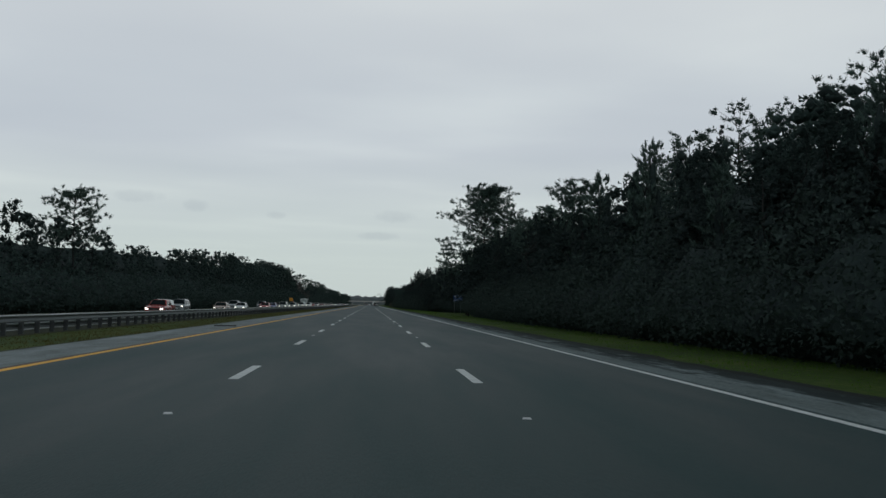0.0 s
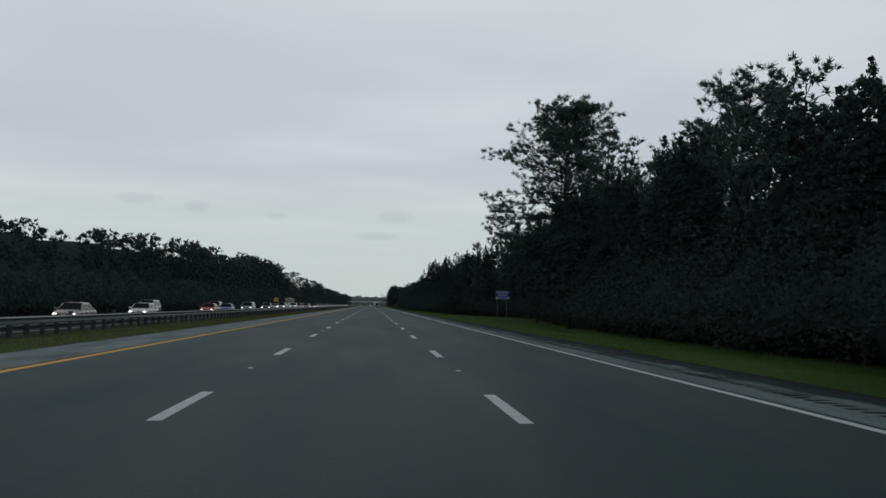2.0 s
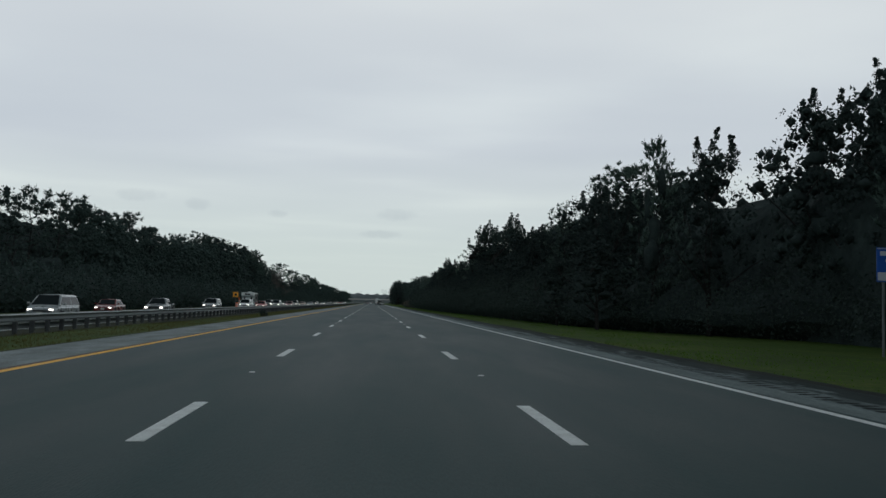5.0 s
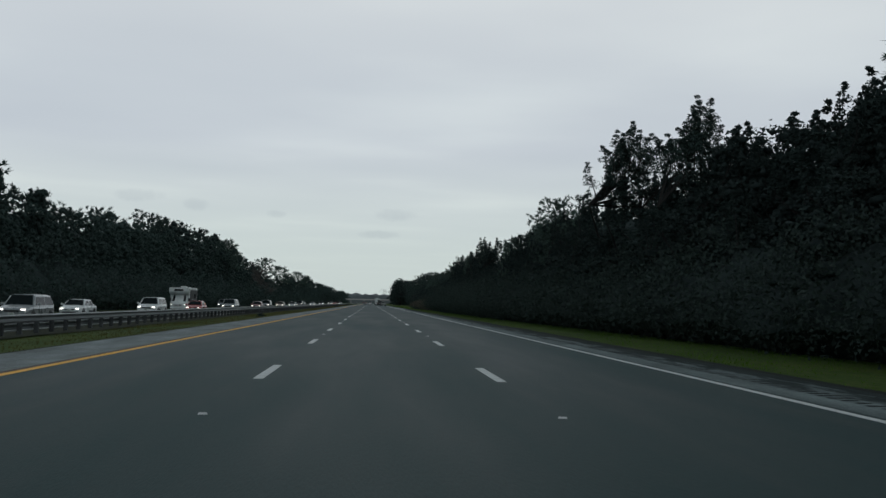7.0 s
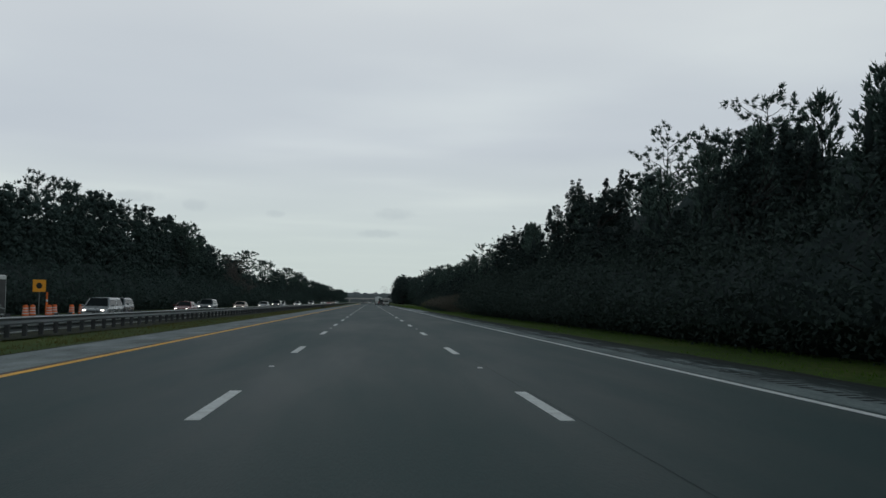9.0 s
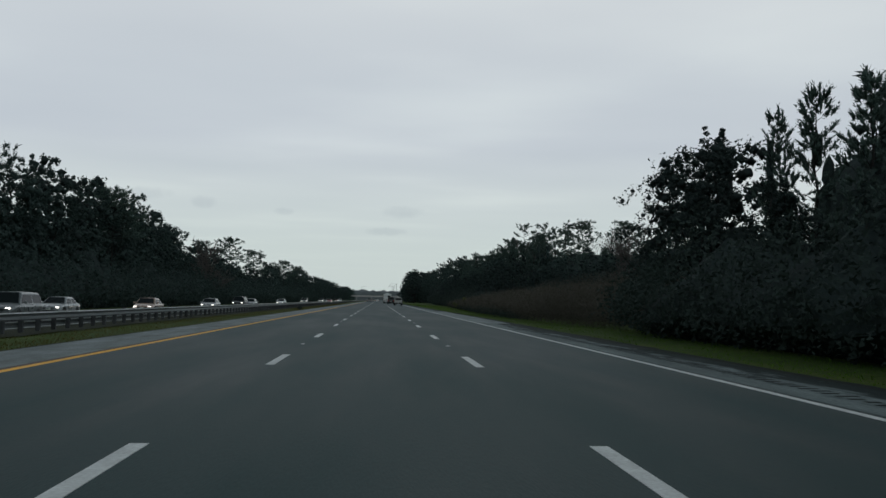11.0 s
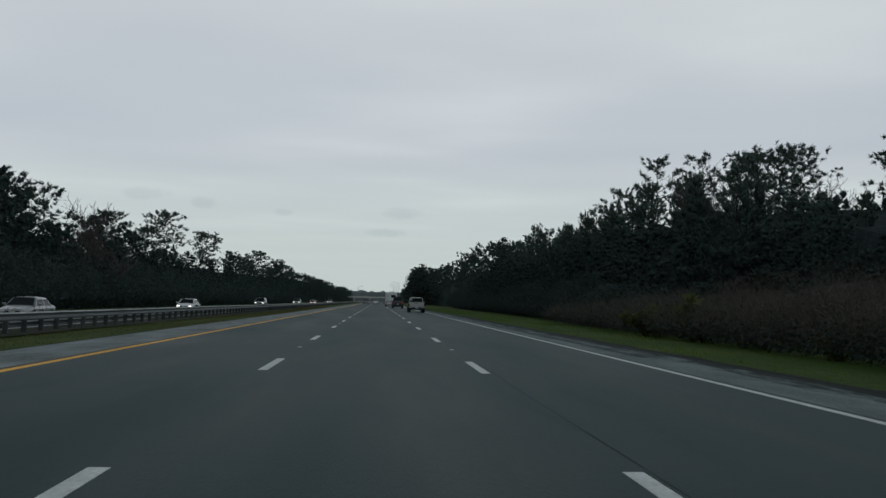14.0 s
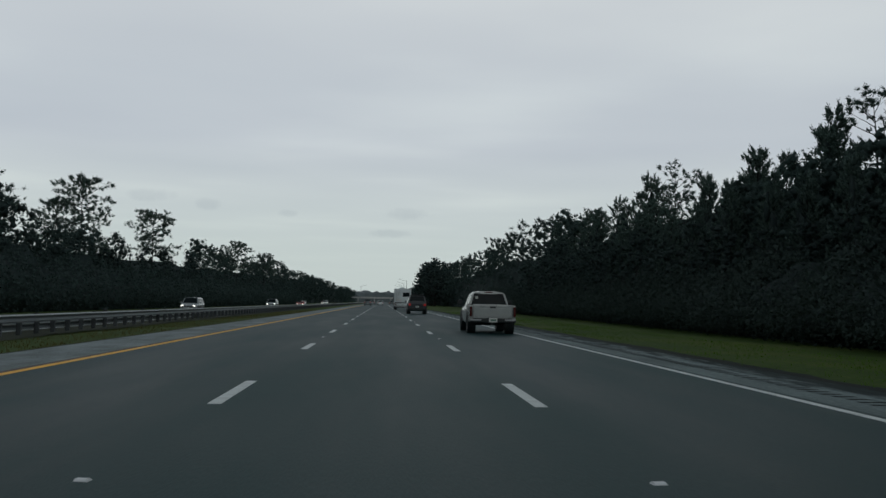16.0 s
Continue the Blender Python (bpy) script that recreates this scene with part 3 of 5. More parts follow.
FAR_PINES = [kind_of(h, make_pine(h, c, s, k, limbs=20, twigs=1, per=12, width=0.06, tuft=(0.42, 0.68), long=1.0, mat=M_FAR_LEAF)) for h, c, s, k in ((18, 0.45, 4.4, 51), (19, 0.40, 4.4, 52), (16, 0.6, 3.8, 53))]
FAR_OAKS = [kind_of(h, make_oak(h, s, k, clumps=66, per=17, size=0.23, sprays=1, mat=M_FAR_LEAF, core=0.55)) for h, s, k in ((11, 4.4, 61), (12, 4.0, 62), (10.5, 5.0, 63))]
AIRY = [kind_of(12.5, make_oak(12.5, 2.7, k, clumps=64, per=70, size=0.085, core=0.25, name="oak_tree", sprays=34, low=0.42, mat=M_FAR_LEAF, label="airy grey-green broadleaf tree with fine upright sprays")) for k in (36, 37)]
SOLO = [kind_of(18, make_pine(18, 0.56, 4.5, 71, limbs=42, per=22, width=0.030, twigs=2, tuft=(0.30, 0.48), shape=crown_layers, lift=(-0.15, 0.7), twig_wood=True)), kind_of(18, make_pine(18, 0.40, 4.6, 72, limbs=36, per=22, width=0.030, twigs=2, tuft=(0.32, 0.50), lift=(0.05, 0.8), twig_wood=True))]
BARES = [kind_of(10, make_bare(10, 1.75, 41)), kind_of(9, make_bare(9, 1.5, 42))]
used = set()


def plant(proto, x, y, h, turn, wide=1.0):
    """Stands a tree of that height on the ground: the prototype itself first, copies after."""
    s = h / HEIGHT[proto.name]
    m = Matrix.Translation((x, y, ground_z(x) - 0.1)) @ Matrix.Rotation(turn, 4, "Z") @ Matrix.Diagonal((s * wide, s * wide, s, 1))
    if proto.name not in used:
        used.add(proto.name)
        proto.matrix_basis = m
        return proto
    sc = Matrix.Diagonal((*[1 / v for v in proto.scale], 1))
    return copy_thing(proto, m @ sc)


def row(y0, y1, step, x, jitter, h0, h1, protos, wide=(0.85, 1.15)):
    y = y0
    while y < y1:
        plant(protos[int(rng.integers(len(protos)))], x + rng.uniform(-jitter, jitter), y, rng.uniform(h0, h1), rng.uniform(0, 6.28), rng.uniform(*wide))
        y += step * rng.uniform(0.75, 1.25)


FAR_MASS = []


def far_row(y0, y1, step, x, jitter, h0, h1, protos):
    """Trees too far off to tell apart, gathered for one mesh."""
    y = y0
    while y < y1:
        proto = protos[int(rng.integers(len(protos)))]
        px, h = x + rng.uniform(-jitter, jitter), rng.uniform(h0, h1)
        k, a, wide = h / HEIGHT[proto.name], rng.uniform(0, 6.28), rng.uniform(0.85, 1.15)
        for o in proto.children:
            if o.name.startswith("trunk"):
                continue
            co = np.empty(len(o.data.vertices) * 3, dtype=np.float32)
            o.data.vertices.foreach_get("co", co)
            co = co.reshape(-1, 3) * np.array((k * wide, k * wide, k))
            fi = np.empty(len(o.data.loops), dtype=np.int32)
            o.data.loops.foreach_get("vertex_index", fi)
            turned = np.stack([co[:, 0] * math.cos(a) - co[:, 1] * math.sin(a) + px, co[:, 0] * math.sin(a) + co[:, 1] * math.cos(a) + y, co[:, 2] + ground_z(px) - 0.1], axis=1)
            FAR_MASS.append((turned, fi.reshape(-1, 3)))
        y += step * rng.uniform(0.75, 1.25)


def far_trees():
    base = np.cumsum([0] + [len(v) for v, _ in FAR_MASS])
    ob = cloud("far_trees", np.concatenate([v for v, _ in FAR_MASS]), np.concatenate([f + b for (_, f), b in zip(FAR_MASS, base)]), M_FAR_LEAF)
    tagged(ob, "far dark green roadside woods along the vanishing road", "woods", kind="stuff")


# right side
row(4, 28, 4.2, 15.8, 1.0, 7.8, 8.8, OAKS + YOUNG)
row(34, 104, 4.6, 34.0, 2.5, 18.0, 20.2, PINES)
far_row(30, 112, 4.2, 30.5, 1.5, 14.0, 16.4, FAR_OAKS)
row(28, 48, 4.2, 15.5, 1.2, 10.0, 11.0, OAKS + YOUNG)
row(48, 62, 4.2, 15.5, 1.2, 9.0, 10.0, OAKS + YOUNG)
row(2, 112, 8.0, 14.0, 0.8, 6.0, 8.0, OAKS[:4], (1.1, 1.4))
row(206, 382, 8.0, 13.8, 0.8, 5.0, 6.8, OAKS[:4], (1.2, 1.5))
row(66, 114, 4.6, 17.5, 1.2, 9.6, 11.6, OAKS + YOUNG)
row(142, 196, 4.2, 23.0, 1.2, 12.4, 14.2, OAKS[:4] + YOUNG)
row(200, 230, 4.8, 18.5, 1.3, 10.8, 12.4, OAKS + YOUNG)
row(231, 250, 4.4, 18.5, 1.3, 9.3, 10.4, OAKS + YOUNG)
row(301, 330, 3.2, 18.6, 0.9, 9.6, 10.8, YOUNG)
row(251, 263, 3.6, 18.5, 1.3, 10.0, 11.0, OAKS)
row(265, 300, 4.4, 17.0, 1.3, 8.8, 10.4, OAKS)
row(302, 392, 4.8, 17.0, 1.2, 9.0, 11.0, OAKS + YOUNG)
row(6, 136, 8.0, 24.5, 2.0, 11.4, 13.6, FAR_PINES[2:] + FAR_OAKS)
row(114, 142, 3.5, 19.8, 1.2, 10.8, 12.8, OAKS)
row(142, 230, 8.0, 27.0, 2.0, 12.4, 14.6, FAR_PINES[2:] + FAR_OAKS)
row(230, 300, 8.0, 27.0, 2.0, 11.2, 12.8, FAR_PINES[2:] + FAR_OAKS)
row(300, 400, 8.0, 27.0, 2.0, 12.0, 14.2, FAR_PINES[2:] + FAR_OAKS)
row(72, 98, 4.5, 21.5, 1.0, 9.0, 10.2, YOUNG)
row(99, 116, 4.0, 21.5, 1.0, 12.8, 14.4, YOUNG + PINES[3:])
row(350, 394, 5.0, 30.0, 1.0, 15.0, 18.5, PINES)
row(416, 500, 2.8, 33.0, 1.8, 6.6, 8.4, FAR_OAKS)
row(418, 495, 4.2, 37.0, 2.5, 8.4, 9.6, FAR_OAKS + YOUNG)
row(495, 522, 4.0, 36.0, 2.5, 9.6, 11.0, FAR_OAKS + YOUNG)
far_row(508, 556, 3.0, 31.5, 1.6, 9.0, 10.8, FAR_OAKS)
row(518, 560, 3.4, 28.5, 2.0, 11.5, 14.5, YOUNG + PINES[3:])
row(520, 560, 6.0, 35.0, 2.0, 14.0, 16.5, YOUNG + PINES)
row(560, 592, 3.0, 27.5, 1.5, 11.2, 13.4, YOUNG)
row(546, 600, 3.6, 22.5, 1.2, 8.2, 9.6, YOUNG)
row(592, 660, 3.6, 28.5, 2.0, 12.5, 14.8, YOUNG + PINES[3:])
row(514, 650, 5.0, 24.0, 1.5, 8.0, 10.0, FAR_OAKS)
row(514, 650, 5.0, 20.5, 1.0, 6.0, 8.0, FAR_OAKS, (1.1, 1.4))
row(414, 446, 4.2, 28.5, 1.2, 6.0, 7.0, FAR_OAKS, (1.0, 1.3))
row(466, 516, 4.0, 28.5, 1.2, 6.8, 8.2, FAR_OAKS, (1.0, 1.3))
row(98, 114, 4.2, 18.2, 0.6, 10.6, 11.8, YOUNG)
row(876, 940, 5.0, 19.8, 1.0, 17.0, 19.4, FAR_OAKS, (1.2, 1.5))
row(398, 514, 8.5, 19.5, 2.6, 2.8, 4.4, FAR_OAKS, (1.0, 1.5))
far_row(640, 870, 8.0, 27.5, 2.0, 14.0, 17.5, FAR_PINES + FAR_OAKS)
far_row(870, 1150, 8.5, 27.5, 2.0, 15.5, 19.0, FAR_PINES + FAR_OAKS)
far_row(1150, 1640, 16.0, 31.0, 2.0, 14.5, 18.0, FAR_OAKS)
# left side
row(84, 260, 5.5, -46.0, 2.5, 11.5, 14.5, FAR_OAKS + FAR_PINES[2:])
row(260, 425, 5.5, -48.0, 2.5, 15.0, 18.5, FAR_OAKS + FAR_PINES)
row(430, 560, 5.5, -50.0, 2.5, 19.0, 22.8, FAR_PINES + FAR_OAKS)
far_row(440, 580, 3.6, -48.5, 1.8, 15.5, 19.0, FAR_OAKS)
far_row(580, 690, 4.0, -49.0, 1.8, 11.5, 13.8, FAR_OAKS)
row(560, 600, 5.5, -51.0, 2.0, 16.5, 20.0, FAR_OAKS + FAR_PINES)
row(600, 645, 6.0, -51.0, 2.5, 13.0, 16.5, FAR_OAKS)
row(645, 760, 6.5, -47.0, 3.0, 10.5, 13.5, FAR_OAKS)
far_row(760, 900, 7.0, -48.0, 3.0, 14.0, 18.0, FAR_OAKS + FAR_PINES)
far_row(900, 1400, 9.0, -49.0, 3.0, 16.5, 20.0, FAR_OAKS + FAR_PINES)
far_row(1400, 2050, 14.0, -45.0, 3.0, 16.0, 20.0, FAR_OAKS)
far_row(300, 440, 4.0, -47.0, 1.5, 14.0, 17.2, FAR_OAKS)
row(228, 250, 2.8, 21.0, 0.9, 10.0, 11.4, OAKS[:4], (1.0, 1.25))
far_row(540, 580, 2.8, 25.0, 1.0, 9.6, 10.8, FAR_OAKS)
row(250, 276, 2.8, 20.5, 1.0, 10.4, 11.4, OAKS[:4], (1.0, 1.25))
far_trees()
# single trees that stand out
big_pine = kind_of(21.6, make_pine(21.6, 0.64, 8.0, 77, limbs=72, per=28, width=0.014, tuft=(0.26, 0.40), long=1.0, core=0.30, pad=2, twigs=4, shape=crown_broad, lift=(-0.22, 0.95), upright=0.5, twig_wood=True, label="broad tall pine with a rounded open crown of needle pads"))
plant(big_pine, 18.9, 139.8, 22.0, 0.4)
# crown kind (0 layered, 1 open dome, 2 to 5 woodland pines), place and height
for i, (kind, x, y, h) in enumerate((
        (1, -43.6, 126.5, 18.6), (1, -45.6, 512.5, 20.8), (3, -50, 528, 21.5), (0, -55.7, 469.2, 22.4), (2, -53.4, 575, 22.0), (0, -54, 641.2, 19.4), (0, -50.6, 673.7, 22.5), (0, -54.8, 674.0, 18.6), (1, -46.7, 707.4, 20.1),
        (1, -46.7, 821, 20.8), (1, -46.0, 884.5, 20.2), (2, -55, 860, 21.5), (3, 17, 84, 11.6), (5, 18, 93, 11.6), (3, 19, 64, 11.8), (1, 30.0, 121.8, 20.8), (2, 29.4, 135.9, 18.7), (1, 29.8, 257.5, 18.7), (2, 29.7, 374.4, 20.1), (3, 30.4, 351.3, 18.7),
        (5, 31, 549.5, 18.6), (3, 34.6, 545, 18.7), (1, 41.2, 541.5, 18.9), (5, 28.5, 556, 15.7), (2, 25, 591, 14.2), (1, 47.5, 525, 17.6), (2, 56, 528, 17.5), (4, 28, 563, 14.6), (4, 18, 236.5, 11.4), (5, 15.6, 295.4, 10.9), (2, 21.9, 135.2, 18.7), (5, 25, 139, 16.4), (5, 24, 145, 15), (3, 26, 158, 19.0), (2, 28.5, 163, 19.5), (4, 25, 151, 18.0))):
    plant((SOLO + PINES)[kind], x, y, h, i * 1.1)
for i, (x, y, h) in enumerate(((15.8, 137.5, 8.6), (16.3, 130.0, 9.4), (16.8, 134.0, 12.2), (18.2, 131.0, 12.8))):
    plant(OAKS[(i + 1) % 4], x, y, h, i * 2.3, 0.95)
for i, (x, y, h) in enumerate(((19.6, 136.5, 13.2), (21.8, 134.0, 14.0), (24.4, 136.0, 14.4), (26.8, 133.0, 14.2))):
    plant(OAKS[i % 4], x, y, h, i * 1.3, 1.15)
for i, (x, y, h) in enumerate(((16.8, 263.4, 13.1), (14.4, 267.8, 12.5), (16.7, 356, 11.9))):
    plant(AIRY[i % 2], x, y, h, i * 1.7, 1.35)
# the wood's end wall behind the brown thicket, and the dark trees past the tall pine
for i in range(13):
    plant(FAR_OAKS[i % 3], 36.5 + 3.4 * i, 525 + 3.5 * math.sin(i * 2.1), 11.3 + 1.1 * math.sin(i * 1.3), i * 1.1, 1.15)
for i, (x, y, h) in enumerate(((21.8, 155.0, 15.6), (22.8, 160.0, 16.2), (23.6, 164.5, 15.6))):
    plant(OAKS[i % 4], x, y, h, i * 1.9, 0.62)
for i, (x, y, h) in enumerate(((-49, 613, 16.2), (-50.5, 622, 17.2), (-51, 640, 17.0))):
    plant(FAR_OAKS[i], x, y, h, i * 1.3)
for i, (x, y, h) in enumerate(((17.0, 396, 11.2), (17.2, 400.5, 10.4), (17.0, 404.5, 6.0), (19.5, 398, 11.8), (20.5, 403, 10.2))):
    plant(OAKS[(0, 3)[i % 2]], x, y, h, i * 1.9, 1.12)
for i, (x, y, h) in enumerate(((29.2, 455.3, 11.5), (32.0, 456.0, 11.6), (48.6, 549.5, 17.8), (34, 527, 15), (-43.5, 596, 17.6))):
    plant(BARES[i % 2], x, y, h, i * 1.3)


# ---- woods behind the front trees ----
def woods(name, xs_front, depth, height, y0, y1, side):
    """A canopy of rising and falling tops behind the edge of the woods."""
    ys = np.concatenate([np.arange(y0, 760, 2.5), np.arange(760, y1, 8.0)])
    prof = [(0.0, 0.0), (0.3, 0.45), (0.8, 0.75), (2.0, 0.9), (5.0, 1.0), (9.0, 1.05), (16.0, 1.1), (depth, 1.1)]
    verts = []
    for y in ys:
        xf = float(np.interp(y, *xs_front))
        h = float(np.interp(y, *height))
        for o, k in prof:
            n1 = noise.noise((o * 0.25 + side * 31, y * 0.22, 0.0))
            n2 = noise.noise((o * 0.8 + side * 7, y * 0.7, 4.0))
            z = h * k * (1 + 0.16 * n1 + 0.07 * n2)
            verts.append((side * (xf + o + (0.9 * n2 if 0 < k < 1 else 0)), y, ground_z(side * xf) - 0.2 + z))
    n = len(prof)
    faces = [(j * n + i, j * n + i + 1, (j + 1) * n + i + 1, (j + 1) * n + i) for j in range(len(ys) - 1) for i in range(n - 1)]
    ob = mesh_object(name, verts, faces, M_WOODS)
    return tagged(ob, "dark dense pine and oak woods seen as a mass", "woods", kind="stuff")


R_FRONT = ([-150, 60, 110, 130, 200, 330, 388, 402, 505, 525, 640, 1150, 1400, 2600], [19, 19, 22, 23, 22, 20, 19, 33, 33, 27, 25.5, 29, 32, 34])
R_HIGH = ([-150, 60, 110, 250, 300, 396, 412, 505, 535, 575, 640, 1150, 2600], [9.6, 9.6, 9.2, 9.2, 10.0, 9.2, 5.6, 7.4, 10.2, 10.4, 10.4, 12.5, 15])
L_FRONT = ([-150, 260, 450, 650, 1250, 1500, 2600], [49, 51, 53, 51, 50, 47, 46])
L_HIGH = ([-150, 84, 260, 430, 560, 650, 1250, 2600], [8.0, 8.5, 12.6, 15.0, 14.0, 9.0, 15, 16])
woods("woods", R_FRONT, 70.0, R_HIGH, -150, 1700, 1)

# distance haze is mixed into this pale blue-grey base colour
M_DISTANCE = material("hazed_distant_woods", (0.085, 0.105, 0.110), rough=1.0, spread=0.25, scale=0.08, fine=0.6, bump=0.0)


def closing_woods():
    """Woods that shut the view where the road meets the horizon."""
    xs = np.arange(-420, 420, 4.0)
    verts, prof = [], [(0.0, 0.0), (2.0, 0.6), (8.0, 0.95), (20.0, 1.05), (90.0, 1.1)]
    for x in xs:
        for o, k in prof:
            z = 18.0 * k * (1 + 0.30 * noise.noise((x * 0.05, o * 0.1, 8.0)) + 0.16 * noise.noise((x * 0.13, o * 0.3, 3.0)))
            verts.append((x, 2250 + o, -0.6 + z))
    n = len(prof)
    faces = [(j * n + i, (j + 1) * n + i, (j + 1) * n + i + 1, j * n + i + 1) for j in range(len(xs) - 1) for i in range(n - 1)]
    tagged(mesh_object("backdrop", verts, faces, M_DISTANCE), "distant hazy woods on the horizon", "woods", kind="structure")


closing_woods()
woods("woods", L_FRONT, 70.0, L_HIGH, -150, 1700, -1)


def edge_growth(name, front, y0, y1, top, count, size, side, mat, label, depth=3.0, solid=False, twigs=False):
    """Leafy undergrowth that closes the foot of the woods."""
    g = np.random.default_rng(int(y0 + 1000 + side + 100 * size))
    y = g.uniform(y0, y1, count)
    xf = np.interp(y, *front)
    lump = np.array([noise.noise((a * 0.21, side * 5.0, 1.0)) for a in y]) * 0.55 + np.array([noise.noise((a * 0.9, side * 9.0, 2.0)) for a in y]) * 0.35 + 0.8
    t = np.interp(y, *top) * lump
    f = g.uniform(0, 1, count)
    z = t * f
    x = xf + np.interp(f, (0, 0.3, 0.6, 1.0), (2.6, 0.6, 0.9, depth)) + g.normal(size=count) * 0.45
    base = np.array([ground_z(side * a) for a in x])
    spots = np.stack([x * side, y, z + base + 0.1], axis=1)
    if twigs:
        v, fc = tufts(spots, np.full(count, 0.3), 1, size * 3.2, size * 0.16, g, up=0.9)
    else:
        v, fc = leaves(spots, np.full(count, 0.35), 1, size, g)
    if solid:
        # the dark heart of the thicket, just behind the leaves; M_WOODS carries painted shade
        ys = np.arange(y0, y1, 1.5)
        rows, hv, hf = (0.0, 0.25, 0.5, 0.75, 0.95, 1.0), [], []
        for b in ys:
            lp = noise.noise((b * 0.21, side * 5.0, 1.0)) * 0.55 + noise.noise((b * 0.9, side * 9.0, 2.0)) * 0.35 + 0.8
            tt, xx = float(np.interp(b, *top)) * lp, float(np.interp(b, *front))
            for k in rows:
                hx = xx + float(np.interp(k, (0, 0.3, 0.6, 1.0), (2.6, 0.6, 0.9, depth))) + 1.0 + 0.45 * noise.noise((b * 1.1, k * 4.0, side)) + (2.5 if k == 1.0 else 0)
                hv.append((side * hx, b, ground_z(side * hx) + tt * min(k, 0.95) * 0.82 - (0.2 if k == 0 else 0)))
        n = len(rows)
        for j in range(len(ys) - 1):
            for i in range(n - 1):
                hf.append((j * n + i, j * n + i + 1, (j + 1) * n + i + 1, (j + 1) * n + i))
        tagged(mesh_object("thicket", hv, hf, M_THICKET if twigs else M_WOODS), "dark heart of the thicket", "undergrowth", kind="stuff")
    return tagged(cloud(name, v, fc, mat), label, "undergrowth", kind="stuff")


R_EDGE = ([-20, 60, 100, 115, 130, 150, 165, 176, 190, 204, 216, 300, 384, 400], [10.0, 10.5, 11.5, 13, 14.6, 16.8, 19, 21, 20.5, 15.5, 11.5, 9.2, 9.0, 14.0])
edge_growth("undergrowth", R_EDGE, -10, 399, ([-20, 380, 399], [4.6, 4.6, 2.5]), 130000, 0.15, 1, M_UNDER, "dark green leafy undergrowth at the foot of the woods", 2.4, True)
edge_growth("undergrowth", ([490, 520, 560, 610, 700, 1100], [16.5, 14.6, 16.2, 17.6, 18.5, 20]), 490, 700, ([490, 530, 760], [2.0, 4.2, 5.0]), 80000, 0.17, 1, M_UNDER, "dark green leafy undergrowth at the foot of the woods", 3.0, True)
BRUSH_EDGE = ([388, 400, 420, 435, 450, 478, 500, 520], [11.0, 9.6, 9.3, 9.6, 10.5, 11.5, 12.3, 12.6])
edge_growth("undergrowth", BRUSH_EDGE, 416, 516, ([416, 428, 450, 516], [0.5, 1.5, 1.0, 2.0]), 26000, 0.13, 1, M_UNDER, "dark green brambles at the foot of the brown brush", 2.0)
edge_growth("brown_brush", BRUSH_EDGE, 389, 516, ([388, 400, 450, 500, 520], [1.8, 2.6, 2.4, 2.0, 1.6]), 80000, 0.16, 1, M_BRUSH, "brown leafless winter brush beside the verge", 6.0, False, True)
edge_growth("brown_brush", ([392, 430, 520], [17, 17.5, 20]), 394, 520, ([392, 410, 450, 500, 520], [4.6, 5.4, 5.0, 4.2, 3.6]), 80000, 0.17, 1, M_BRUSH, "brown leafless thicket behind the verge", 12.0, True, True)
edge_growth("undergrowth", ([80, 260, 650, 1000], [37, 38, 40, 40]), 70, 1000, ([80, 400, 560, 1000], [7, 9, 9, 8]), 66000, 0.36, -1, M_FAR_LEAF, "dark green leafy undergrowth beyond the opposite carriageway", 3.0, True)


def grass(name, x0, x1, y0, y1, count, h, seed, label, mat=None):
    g = np.random.default_rng(seed)
    x, y = g.uniform(x0, x1, count), g.uniform(y0, y1, count)
    base = np.array([ground_z(a) for a in x]) - 0.03
    p = np.stack([x, y, base], axis=1)
    hh = h * g.uniform(0.4, 1.3, count) * (0.7 + 0.6 * np.array([abs(noise.noise((a * 0.5, b * 0.3, 5.0))) for a, b in zip(x, y)]))
    ang = g.uniform(0, 6.28, count)
    w = 0.018 * g.uniform(0.6, 1.5, count)
    sd = np.stack([np.cos(ang) * w, np.sin(ang) * w, np.zeros(count)], axis=1)
    tip = p + np.stack([g.normal(size=count) * 0.3 * hh, g.normal(size=count) * 0.3 * hh, hh], axis=1)
    v = np.stack([p - sd, p + sd, tip], axis=1).reshape(-1, 3)
    return tagged(cloud(name, v, np.arange(3 * count).reshape(-1, 3), mat or M_GRASS), label, "grass", kind="stuff")


grass("verge_grass", -13.6, -7.5, 5, 206, 42000, 0.10, 3, "short dull green and straw-coloured grass on the median", M_GRASS_DRY)
grass("verge_grass", -12.3, -7.5, 206, 640, 64000, 0.10, 5, "short dull green and straw-coloured grass on the median", M_GRASS_DRY)
grass("verge_grass", 7.3, 14.5, -6, 640, 120000, 0.09, 4, "short bright green grass on the outer verge")


# ---- guardrail ----
RAIL_X, RAIL_TOP, RAIL_BASE = -13.8, 0.42, -0.44
BAY = 1.905
W_BEAM = [(0.0, 0.0), (0.075, 0.022), (0.085, 0.055), (0.02, 0.115), (0.0, 0.155), (0.02, 0.195), (0.085, 0.255), (0.075, 0.29), (0.0, 0.312)]


def beam_section(length, x, top, name, parent, label="", profile=None):
    prof = profile or W_BEAM
    front = [(x + a, top - 0.312 + b) for a, b in prof]
    back = [(x + a - 0.006, top - 0.312 + b) for a, b in reversed(prof)]
    loop = front + back + front[:1]
    v, f = sweep_y(loop, [0.0, length])
    return mesh_object(name, v, f, M_STEEL, parent, label)


